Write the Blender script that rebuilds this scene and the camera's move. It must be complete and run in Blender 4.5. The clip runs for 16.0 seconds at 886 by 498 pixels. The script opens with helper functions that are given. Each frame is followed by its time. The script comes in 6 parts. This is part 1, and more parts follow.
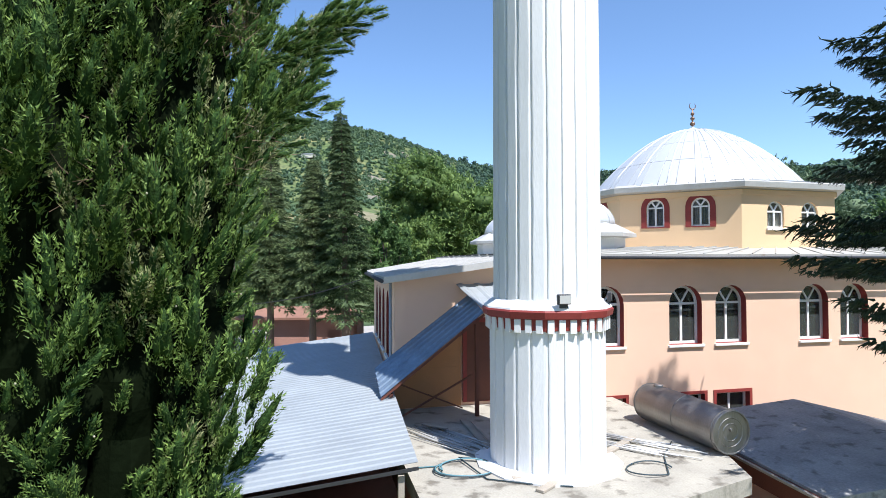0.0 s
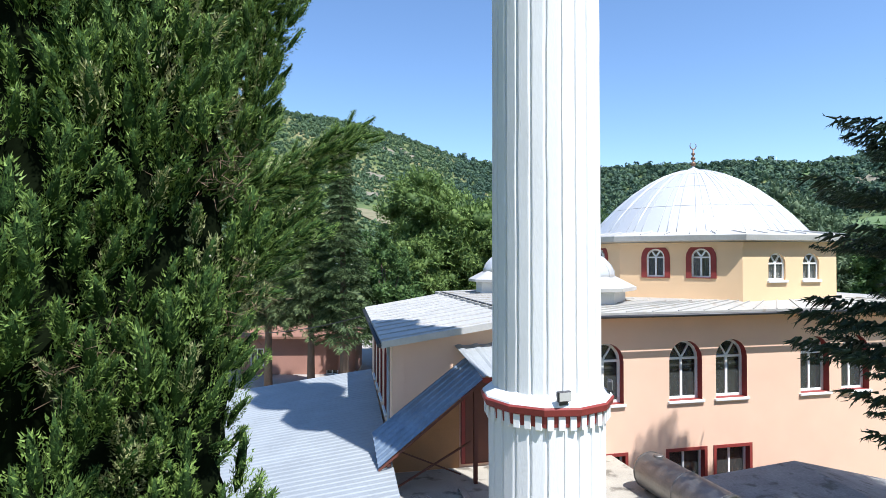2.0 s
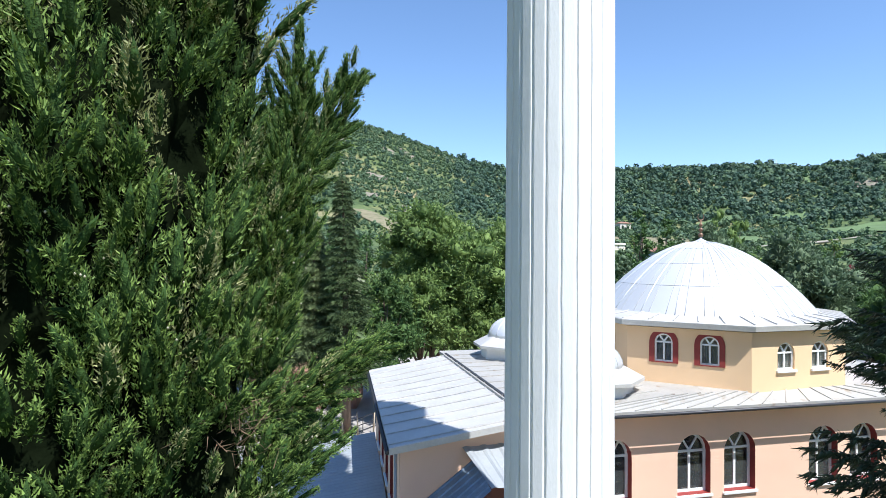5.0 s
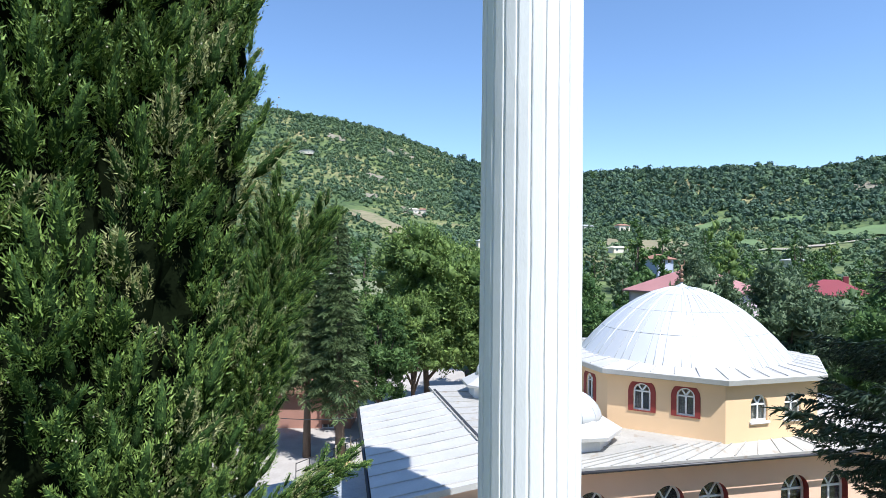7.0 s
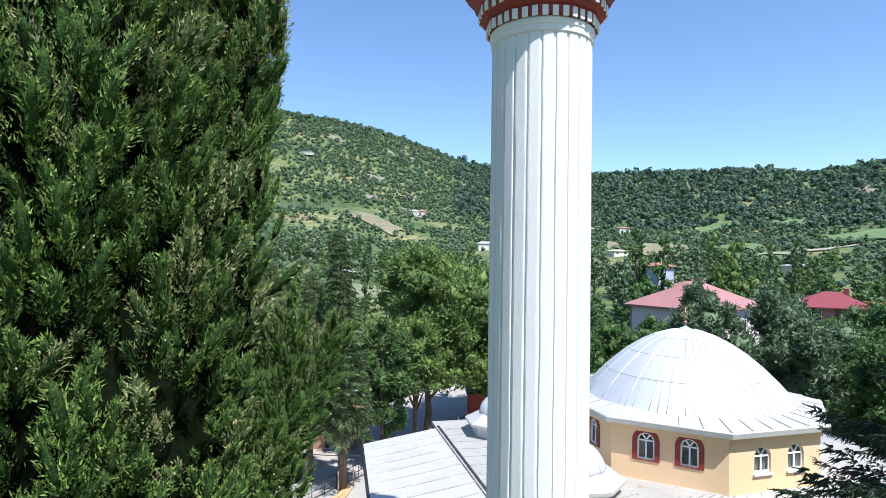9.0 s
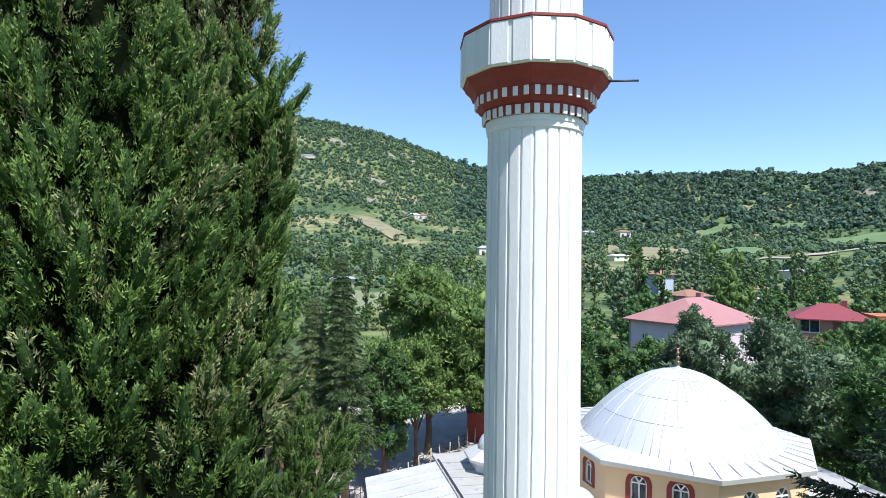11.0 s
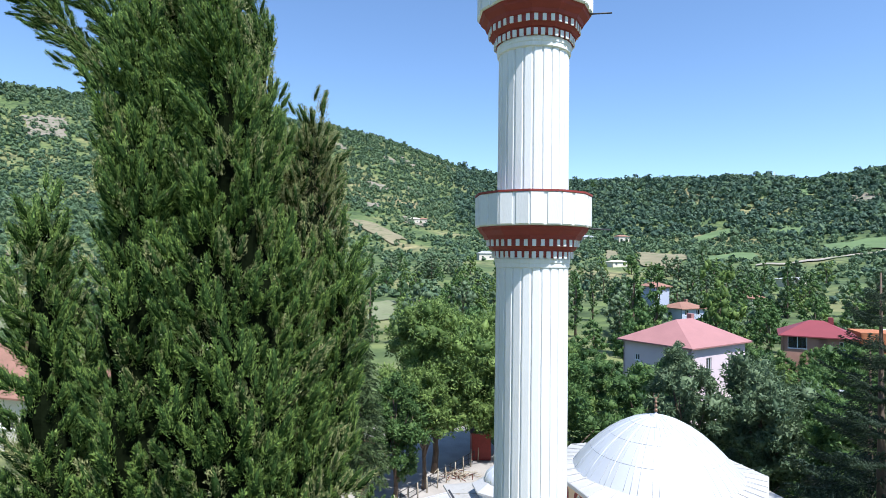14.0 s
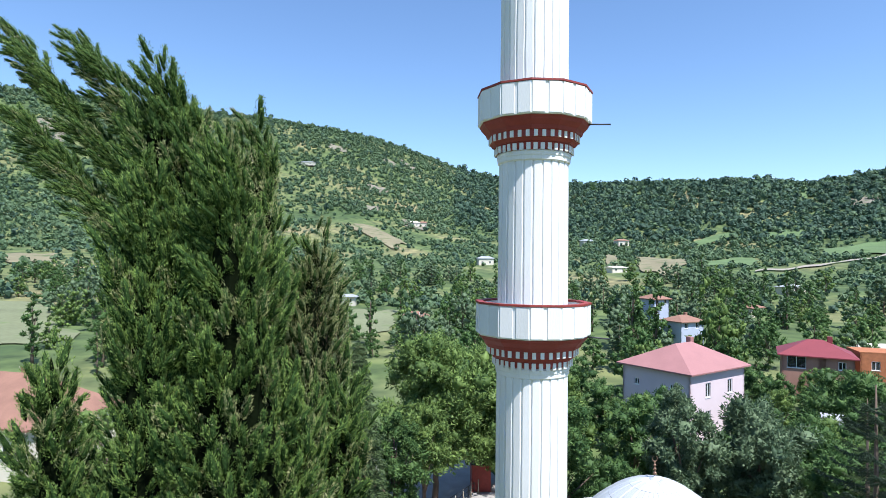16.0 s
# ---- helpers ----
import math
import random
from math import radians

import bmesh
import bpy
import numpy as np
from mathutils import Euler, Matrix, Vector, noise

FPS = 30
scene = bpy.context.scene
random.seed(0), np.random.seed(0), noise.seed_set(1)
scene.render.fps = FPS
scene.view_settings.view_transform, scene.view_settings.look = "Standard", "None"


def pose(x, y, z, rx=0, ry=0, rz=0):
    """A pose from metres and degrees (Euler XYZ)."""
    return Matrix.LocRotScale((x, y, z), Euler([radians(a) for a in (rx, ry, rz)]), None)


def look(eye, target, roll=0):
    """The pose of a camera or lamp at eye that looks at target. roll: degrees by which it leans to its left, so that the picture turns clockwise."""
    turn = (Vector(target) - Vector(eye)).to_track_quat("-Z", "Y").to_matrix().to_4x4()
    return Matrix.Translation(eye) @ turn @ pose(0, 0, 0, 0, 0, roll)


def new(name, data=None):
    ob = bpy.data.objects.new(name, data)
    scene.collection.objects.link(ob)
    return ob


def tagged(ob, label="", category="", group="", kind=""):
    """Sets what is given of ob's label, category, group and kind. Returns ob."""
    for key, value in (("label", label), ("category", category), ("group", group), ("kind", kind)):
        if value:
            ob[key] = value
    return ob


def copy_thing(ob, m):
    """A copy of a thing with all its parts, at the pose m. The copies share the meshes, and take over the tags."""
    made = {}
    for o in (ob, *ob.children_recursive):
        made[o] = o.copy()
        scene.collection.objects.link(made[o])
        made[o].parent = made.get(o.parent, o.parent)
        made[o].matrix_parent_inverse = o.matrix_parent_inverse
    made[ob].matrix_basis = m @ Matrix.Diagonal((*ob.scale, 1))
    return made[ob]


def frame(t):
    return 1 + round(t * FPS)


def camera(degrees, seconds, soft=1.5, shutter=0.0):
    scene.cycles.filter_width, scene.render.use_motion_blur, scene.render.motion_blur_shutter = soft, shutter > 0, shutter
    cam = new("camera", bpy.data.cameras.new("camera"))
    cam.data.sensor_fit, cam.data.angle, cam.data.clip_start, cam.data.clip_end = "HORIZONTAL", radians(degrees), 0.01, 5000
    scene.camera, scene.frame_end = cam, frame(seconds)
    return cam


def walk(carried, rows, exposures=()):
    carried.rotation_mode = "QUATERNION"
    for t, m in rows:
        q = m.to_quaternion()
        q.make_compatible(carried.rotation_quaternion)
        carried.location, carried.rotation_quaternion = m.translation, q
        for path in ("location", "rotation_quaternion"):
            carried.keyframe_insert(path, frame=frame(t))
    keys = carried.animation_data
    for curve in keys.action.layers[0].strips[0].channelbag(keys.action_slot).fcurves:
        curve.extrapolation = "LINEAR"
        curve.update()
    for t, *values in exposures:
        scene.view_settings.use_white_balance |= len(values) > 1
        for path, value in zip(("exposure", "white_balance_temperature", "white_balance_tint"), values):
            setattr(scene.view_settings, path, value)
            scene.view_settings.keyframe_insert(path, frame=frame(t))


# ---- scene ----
cam = camera(73.91, 16.0, soft=0.8)
# seconds, x, y, z, yaw, pitch, roll
ROWS = [
    (0.0, -14.060, -19.523, 7.305, -12.67, 1.22, 0.12),
    (0.5, -14.063, -19.558, 7.742, -12.72, 1.06, 0.09),
    (1.0, -14.048, -19.556, 8.167, -12.70, 0.95, 0.11),
    (1.5, -14.016, -19.499, 8.599, -12.77, 0.81, 0.08),
    (2.0, -14.020, -19.398, 9.011, -12.79, 0.77, 0.06),
    (2.5, -14.074, -19.300, 9.416, -12.81, 0.75, 0.04),
    (3.0, -14.186, -19.178, 9.807, -12.83, 0.76, 0.05),
    (3.5, -14.281, -19.147, 10.268, -12.85, 0.73, -0.09),
    (4.0, -14.267, -19.105, 10.708, -12.82, 0.76, -0.15),
    (4.5, -14.285, -19.127, 11.184, -12.85, 0.70, -0.26),
    (7.0, -13.961, -19.962, 13.336, -12.90, 0.63, -0.54),
    (7.5, -14.055, -19.981, 13.746, -12.89, 0.67, -0.58),
    (8.0, -14.141, -19.949, 14.157, -12.90, 0.66, -0.65),
    (8.5, -14.150, -19.975, 14.533, -12.88, 0.68, -0.60),
    (9.0, -14.175, -20.029, 14.932, -12.90, 0.66, -0.73),
    (9.5, -14.152, -20.101, 15.323, -12.84, 0.72, -0.66),
    (12.0, -14.725, -21.981, 17.303, -12.81, 0.87, -0.72),
    (12.5, -15.067, -22.925, 17.693, -12.84, 0.88, -0.76),
    (13.0, -15.376, -23.720, 18.170, -12.85, 0.89, -0.74),
    (13.5, -15.613, -24.247, 18.723, -12.85, 0.97, -0.71),
    (14.0, -15.732, -24.407, 19.326, -12.87, 1.00, -0.66),
    (14.5, -15.789, -24.453, 19.974, -12.87, 1.01, -0.69),
    (15.0, -15.777, -24.362, 20.699, -12.90, 1.05, -0.65),
    (15.5, -15.800, -24.410, 21.457, -12.92, 1.05, -0.69),
    (16.0, -15.860, -24.651, 22.270, -12.90, 1.09, -0.65),
]
walk(cam, [(t, pose(x, y, z, 90 + pitch, roll, yaw)) for t, x, y, z, yaw, pitch, roll in ROWS],
     [(0.0, 0.75, 6100, 10), (16.0, 0.75, 6100, 10)])

# ---- world, sun, exposure ----
SUN_AZ = math.atan2(-0.925, 0.38)      # direction towards the sun, in plan
SUN_EL = radians(61)
world = bpy.data.worlds.new("sky")
scene.world = world
world.use_nodes = True
wn = world.node_tree.nodes
sky = wn.new("ShaderNodeTexSky")
sky.sky_type, sky.sun_disc = "NISHITA", False
sky.sun_elevation, sky.sun_rotation = SUN_EL, math.pi / 2 - SUN_AZ
sky.air_density, sky.dust_density, sky.ozone_density, sky.altitude = 1.0, 0.15, 2.8, 300
wn["Background"].inputs["Strength"].default_value = 0.123
tint = wn.new("ShaderNodeMixRGB")
tint.blend_type, tint.inputs[0].default_value, tint.inputs[2].default_value = "MULTIPLY", 1.0, (0.91, 0.97, 1.03, 1)
world.node_tree.links.new(sky.outputs[0], tint.inputs[1])
world.node_tree.links.new(tint.outputs[0], wn["Background"].inputs["Color"])
sun = new("sun", bpy.data.lights.new("sun", "SUN"))
sun.data.energy, sun.data.angle, sun.data.color = 4.75, radians(0.53), (1.0, 0.97, 0.93)
SUN_DIR = Vector((math.cos(SUN_AZ) * math.cos(SUN_EL), math.sin(SUN_AZ) * math.cos(SUN_EL), math.sin(SUN_EL)))
sun.matrix_world = look((0, 0, 60), Vector((0, 0, 60)) - SUN_DIR)


# ---- materials ----
def material(name, colour, rough=0.8, metal=0.0, vary=0.15, scale=3.0, fine=40.0, bump=0.15, spot=None, spot_at=0.62,
             island=0.0, per_object=0.0, spec=0.5, streak=1.0):
    """Two scales of colour change (stains and grain), optional spots of another colour, and a fine relief."""
    m = bpy.data.materials.new(name)
    m.use_nodes = True
    nt = m.node_tree
    b = nt.nodes["Principled BSDF"]
    b.inputs["Roughness"].default_value, b.inputs["Metallic"].default_value = rough, metal
    b.inputs["Specular IOR Level"].default_value = spec
    tc = nt.nodes.new("ShaderNodeTexCoord")
    mp = nt.nodes.new("ShaderNodeMapping")
    mp.inputs["Scale"].default_value = (1, 1, streak)
    nt.links.new(tc.outputs["Object"], mp.inputs[0])

    def noise_at(s, detail):
        n = nt.nodes.new("ShaderNodeTexNoise")
        n.inputs["Scale"].default_value, n.inputs["Detail"].default_value = s, detail
        nt.links.new(mp.outputs[0], n.inputs["Vector"])
        return n.outputs["Fac"]

    def math_node(op, a, c):
        n = nt.nodes.new("ShaderNodeMath")
        n.operation = op
        for k, v in enumerate((a, c)):
            if isinstance(v, (int, float)):
                n.inputs[k].default_value = v
            else:
                nt.links.new(v, n.inputs[k])
        return n.outputs[0]

    big, small = noise_at(scale, 3.0), noise_at(fine, 4.0)
    f = math_node("ADD", math_node("MULTIPLY", big, 0.6), math_node("MULTIPLY", small, 0.4))
    if island:
        g = nt.nodes.new("ShaderNodeNewGeometry")
        f = math_node("ADD", math_node("MULTIPLY", f, 1 - island), math_node("MULTIPLY", g.outputs["Random Per Island"], island))
    if per_object:
        o = nt.nodes.new("ShaderNodeObjectInfo")
        f = math_node("ADD", math_node("MULTIPLY", f, 1 - per_object), math_node("MULTIPLY", o.outputs["Random"], per_object))
    ramp = nt.nodes.new("ShaderNodeValToRGB")
    nt.links.new(f, ramp.inputs[0])
    wide = 0.22 if not (island or per_object) else 0.42
    ramp.color_ramp.elements[0].position, ramp.color_ramp.elements[1].position = 0.5 - wide, 0.5 + wide
    ramp.color_ramp.elements[0].color = (*[c * (1 - vary) for c in colour], 1)
    ramp.color_ramp.elements[1].color = (*[min(1, c * (1 + vary)) for c in colour], 1)
    col = ramp.outputs[0]
    if spot:
        mix = nt.nodes.new("ShaderNodeMixRGB")
        mix.inputs[2].default_value = (*spot, 1)
        r2 = nt.nodes.new("ShaderNodeValToRGB")
        r2.color_ramp.elements[0].position, r2.color_ramp.elements[1].position = spot_at, spot_at + 0.12
        nt.links.new(noise_at(scale * 2.3, 5.0), r2.inputs[0])
        nt.links.new(r2.outputs[0], mix.inputs[0])
        nt.links.new(col, mix.inputs[1])
        col = mix.outputs[0]
    nt.links.new(col, b.inputs["Base Color"])
    if bump:
        bn = nt.nodes.new("ShaderNodeBump")
        bn.inputs["Strength"].default_value, bn.inputs["Distance"].default_value = bump, 0.02
        nt.links.new(small, bn.inputs["Height"])
        nt.links.new(bn.outputs[0], b.inputs["Normal"])
    return m


def leaf_material(name, dark, light, clear=0.25, scale=0.6, island=0.45):
    m = material(name, [(a + c) / 2 for a, c in zip(dark, light)], rough=0.6, vary=0.1, scale=scale, fine=scale * 6, bump=0, island=island, spec=0.25)
    nt = m.node_tree
    ramp = [n for n in nt.nodes if n.type == "VALTORGB"][0]
    ramp.color_ramp.elements[0].color, ramp.color_ramp.elements[1].color = (*dark, 1), (*light, 1)
    ramp.color_ramp.elements[0].position, ramp.color_ramp.elements[1].position = 0.25, 0.8
    t = nt.nodes.new("ShaderNodeBsdfTranslucent")
    mix = nt.nodes.new("ShaderNodeMixShader")
    mix.inputs[0].default_value = clear
    nt.links.new(ramp.outputs[0], t.inputs[0])
    out = nt.nodes["Material Output"]
    nt.links.new(nt.nodes["Principled BSDF"].outputs[0], mix.inputs[1])
    nt.links.new(t.outputs[0], mix.inputs[2])
    nt.links.new(mix.outputs[0], out.inputs[0])
    return m


PEACH = material("peach_plaster", (0.79, 0.53, 0.385), 0.9, vary=0.07, scale=0.8, fine=60, bump=0.12)
PEACH_DRUM = material("apricot_plaster", (0.82, 0.565, 0.335), 0.9, vary=0.06, scale=0.8, fine=60, bump=0.12)
WHITE = material("white_paint", (0.75, 0.745, 0.735), 0.75, vary=0.07, scale=1.2, fine=30, bump=0.25, streak=0.25)
PVC = material("white_pvc", (0.82, 0.82, 0.80), 0.35, vary=0.03, bump=0)
RED = material("oxide_red_paint", (0.245, 0.033, 0.027), 0.65, vary=0.18, scale=4, fine=30, bump=0.1)
ZINC_OLD = material("weathered_roof_sheet", (0.40, 0.385, 0.355), 0.6, metal=0.15, vary=0.16, scale=1.1, fine=12, bump=0.1, spot=(0.30, 0.25, 0.19), spot_at=0.60)
ZINC = material("galvanised_sheet", (0.52, 0.505, 0.48), 0.48, metal=0.2, vary=0.12, scale=1.6, fine=18, bump=0.08, spot=(0.42, 0.38, 0.33), spot_at=0.66)
SEAM = material("seam_shadow_metal", (0.38, 0.385, 0.39), 0.6, metal=0.3, vary=0.2, bump=0)
DOME = material("dome_sheet", (0.64, 0.645, 0.65), 0.40, metal=0.35, vary=0.07, scale=1.5, fine=14, bump=0.05, per_object=0.35)
TIN = material("corrugated_tin", (0.36, 0.385, 0.40), 0.5, metal=0.3, vary=0.14, scale=1.0, fine=14, bump=0.05, spot=(0.40, 0.37, 0.33), spot_at=0.68)
# blue base colour paints the reflected sky on the shaded canopy sheet
CANOPY_SKY_SHADE = material("sky_tinted_steel_sheet", (0.23, 0.30, 0.39), 0.5, metal=0.5, vary=0.25, scale=2.5, fine=16, bump=0.1)
STEEL = material("stainless_steel", (0.30, 0.285, 0.27), 0.46, metal=0.9, vary=0.2, scale=3, fine=50, bump=0.05, streak=0.2)
CONCRETE = material("dusty_concrete", (0.36, 0.33, 0.275), 0.95, vary=0.25, scale=1.2, fine=25, bump=0.4, spot=(0.17, 0.15, 0.12), spot_at=0.56)
MOSSY = material("weathered_slab", (0.29, 0.285, 0.275), 0.95, vary=0.35, scale=1.4, fine=20, bump=0.5, spot=(0.15, 0.145, 0.13), spot_at=0.57)
NEWWOOD = material("fresh_sawn_wood", (0.46, 0.33, 0.16), 0.8, vary=0.2, scale=3, fine=30, bump=0.2)
TIMBER = material("grey_timber", (0.36, 0.31, 0.25), 0.9, vary=0.25, scale=3, fine=40, bump=0.3)
BROWN = material("brown_door", (0.12, 0.035, 0.02), 0.6, vary=0.2, scale=3, bump=0.1)
ORANGE_BRICK = material("orange_brick", (0.38, 0.14, 0.06), 0.9, vary=0.25, scale=2, fine=12, bump=0.3)
# brown for the peach wall's deep shade below the canopy
WALL_SHADE_BROWN = material("shaded_wall_brown", (0.40, 0.20, 0.09), 0.85, vary=0.15, scale=2, bump=0.1)
DARKMETAL = material("dark_metal", (0.06, 0.06, 0.065), 0.5, metal=0.6, vary=0.2, bump=0)
BRONZE = material("dull_bronze", (0.22, 0.13, 0.085), 0.45, metal=0.5, vary=0.2, bump=0)
RUBBER = material("black_hose", (0.03, 0.05, 0.06), 0.6, vary=0.3, bump=0)
CYAN = material("blue_hose", (0.12, 0.25, 0.29), 0.5, vary=0.2, bump=0)
CURTAIN = material("lace_curtain", (0.45, 0.44, 0.42), 0.9, vary=0.4, scale=9, fine=60, bump=0)
# near-black room colour: the darkness behind the panes is painted in
ROOM_DARK = material("painted_dark_room", (0.012, 0.011, 0.010), 0.9, vary=0.3, bump=0)
PALEWOOD = material("peeled_grey_wood", (0.42, 0.36, 0.27), 0.85, vary=0.25, scale=3, fine=30, bump=0.2)
BARK = material("bark", (0.13, 0.095, 0.07), 0.95, vary=0.35, scale=4, fine=25, bump=0.6, streak=0.3)
# near-black crown core: shade in the gaps between clumps is painted into it
CROWN_SHADE = material("painted_crown_shade", (0.006, 0.009, 0.004), 0.95, vary=0.4, scale=2, fine=12, bump=0.6, spec=0.0)
CONE = material("cypress_cone", (0.36, 0.34, 0.24), 0.8, vary=0.3, bump=0)
TILE_PINK = material("faded_red_metal_roof", (0.344, 0.164, 0.156), 0.6, vary=0.10, scale=0.5, fine=6, bump=0.05)
TILE_RED = material("dark_red_metal_roof", (0.22, 0.042, 0.05), 0.55, vary=0.12, scale=0.5, fine=6, bump=0.05)
TILE_CLAY = material("clay_tile_roof", (0.26, 0.135, 0.095), 0.85, vary=0.2, scale=0.8, fine=9, bump=0.2)
PINKWALL = material("pale_pink_plaster", (0.66, 0.54, 0.56), 0.9, vary=0.06, scale=0.4, fine=12, bump=0.05)
BLUEWALL = material("pale_blue_plaster", (0.42, 0.46, 0.55), 0.9, vary=0.08, scale=0.4, fine=12, bump=0.05)
BRICKWALL = material("raw_brick_wall", (0.38, 0.20, 0.15), 0.95, vary=0.2, scale=0.6, fine=14, bump=0.3)
CREAM = material("cream_plaster", (0.66, 0.60, 0.50), 0.9, vary=0.1, scale=0.4, fine=12, bump=0.05)
GREYROOF = material("grey_sheet_roof", (0.400, 0.408, 0.416), 0.5, metal=0.2, vary=0.15, scale=0.6, fine=8, bump=0.05)
ROADDUST = material("pale_dirt_road", (0.300, 0.264, 0.216), 0.95, vary=0.15, scale=0.3, fine=4, bump=0.2)
PAVING = material("grey_paving", (0.36, 0.33, 0.30), 0.95, vary=0.2, scale=0.7, fine=8, bump=0.2)

GLASS = bpy.data.materials.new("window_glass")
GLASS.use_nodes = True
g = GLASS.node_tree.nodes["Principled BSDF"]
g.inputs["Base Color"].default_value, g.inputs["Roughness"].default_value = (0.30, 0.33, 0.33, 1), 0.04
g.inputs["Transmission Weight"].default_value, g.inputs["IOR"].default_value = 0.85, 1.45

LEAF_CYPRESS = leaf_material("cypress_leaf", (0.038, 0.080, 0.018), (0.275, 0.390, 0.090), 0.04, 0.9, 0.28)
LEAF_CYPRESS_DRY = leaf_material("cypress_leaf_olive", (0.150, 0.172, 0.070), (0.44, 0.44, 0.20), 0.08, 0.9, 0.28)
# darker copy of the leaf green; shade inside the sprays is in the colour
CYPRESS_INNER_SHADE = material("cypress_inner_shade", (0.030, 0.060, 0.016), 0.95, vary=0.8, scale=14, fine=55, bump=1.0, spec=0.1)
DRYTWIG = material("dead_twig", (0.13, 0.085, 0.05), 0.9, vary=0.3, bump=0)
LEAF_SPRUCE = leaf_material("spruce_needle", (0.012, 0.026, 0.016), (0.050, 0.080, 0.042), 0.1, 0.8)
LEAF_FIR = leaf_material("fir_needle", (0.026, 0.050, 0.020), (0.115, 0.165, 0.058), 0.12, 0.5)
LEAF_PINE = leaf_material("pine_needle", (0.045, 0.074, 0.030), (0.190, 0.240, 0.095), 0.15, 0.5)
LEAF_LIGHT = leaf_material("broad_leaf_light", (0.055, 0.105, 0.026), (0.245, 0.345, 0.095), 0.3, 0.4)
LEAF_MID = leaf_material("broad_leaf", (0.032, 0.078, 0.024), (0.145, 0.240, 0.072), 0.3, 0.4)
LEAF_GREY = leaf_material("broad_leaf_greyish", (0.050, 0.090, 0.045), (0.19, 0.26, 0.14), 0.25, 0.4)
# far wood greens made bluer and paler: distance haze is in the colour
WOOD_FAR = leaf_material("hazed_far_wood_leaf", (0.068, 0.122, 0.062), (0.150, 0.220, 0.110), 0.2, 0.02, 0.25)
WOOD_DARK = leaf_material("hazed_dark_wood_leaf", (0.038, 0.080, 0.054), (0.090, 0.148, 0.092), 0.2, 0.02, 0.25)
FIELD_DRY = material("mown_dry_field", (0.205, 0.18, 0.105), 0.95, vary=0.22, scale=0.05, fine=0.8, bump=0.2, spot=(0.10, 0.125, 0.05), spot_at=0.55)
FIELD_GREEN = material("green_field", (0.10, 0.155, 0.058), 0.95, vary=0.25, scale=0.05, fine=0.8, bump=0.2, spot=(0.07, 0.12, 0.035), spot_at=0.58)
FIELD_PALE = material("pale_meadow", (0.165, 0.18, 0.095), 0.95, vary=0.25, scale=0.08, fine=0.9, bump=0.2, spot=(0.12, 0.17, 0.06), spot_at=0.57)
SCAR = material("bare_earth_scar", (0.20, 0.175, 0.135), 0.95, vary=0.3, scale=0.08, fine=0.6, bump=0.3, spot=(0.08, 0.11, 0.045), spot_at=0.52)


# ---- mesh helpers ----
def mesh_from(name, verts, faces, mat, smooth=False):
    me = bpy.data.meshes.new(name)
    me.from_pydata([tuple(v) for v in verts], [], faces)
    me.materials.append(mat)
    if smooth:
        me.polygons.foreach_set("use_smooth", [True] * len(me.polygons))
    me.update()
    return me


def quads(name, verts, per, mat):
    """A mesh of loose polygons with `per` corners each, from an array of corners."""
    verts = np.asarray(verts, dtype=np.float32).reshape(-1, 3)
    n = len(verts) // per
    me = bpy.data.meshes.new(name)
    me.vertices.add(len(verts))
    me.vertices.foreach_set("co", verts.ravel())
    me.loops.add(len(verts))
    me.loops.foreach_set("vertex_index", np.arange(len(verts), dtype=np.int32))
    me.polygons.add(n)
    me.polygons.foreach_set("loop_start", np.arange(0, len(verts), per, dtype=np.int32))
    me.polygons.foreach_set("loop_total", np.full(n, per, dtype=np.int32))
    me.materials.append(mat)
    me.update(calc_edges=True)
    return me


def part(name, data, parent=None, label="", mat=None, m=None):
    """Links a mesh, or a bmesh with its material, as one object under a thing or a part."""
    if isinstance(data, bmesh.types.BMesh):
        me = bpy.data.meshes.new(name)
        data.normal_update()
        data.to_mesh(me)
        data.free()
        me.materials.append(mat)
        data = me
    ob = new(name, data)
    if parent:
        ob.parent = parent
    if m is not None:
        ob.matrix_local = m
    if label:
        tagged(ob, label)
    return ob


def thing(name, label, category, m=None, group="", kind=""):
    ob = new(name)
    ob.empty_display_size = 0.2
    if m is not None:
        ob.matrix_world = m
    return tagged(ob, label, category, group, kind)


def bm_box(lo, hi, bevel=0.0, bm=None):
    bm = bm or bmesh.new()
    c, s = [(a + b) / 2 for a, b in zip(lo, hi)], [abs(b - a) for a, b in zip(lo, hi)]
    r = bmesh.ops.create_cube(bm, size=1, matrix=Matrix.LocRotScale(c, None, s))
    if bevel:
        es = list({e for v in r["verts"] for e in v.link_edges})
        bmesh.ops.bevel(bm, geom=es, offset=bevel, segments=1, affect="EDGES")
    return bm


def bm_beam(a, b, w, h, bevel=0.0):
    """A straight bar from a to b."""
    a, b = Vector(a), Vector(b)
    bm = bm_box((-w / 2, -h / 2, 0), (w / 2, h / 2, (b - a).length), bevel)
    q = (b - a).to_track_quat("Z", "Y")
    bm.transform(Matrix.Translation(a) @ q.to_matrix().to_4x4())
    return bm


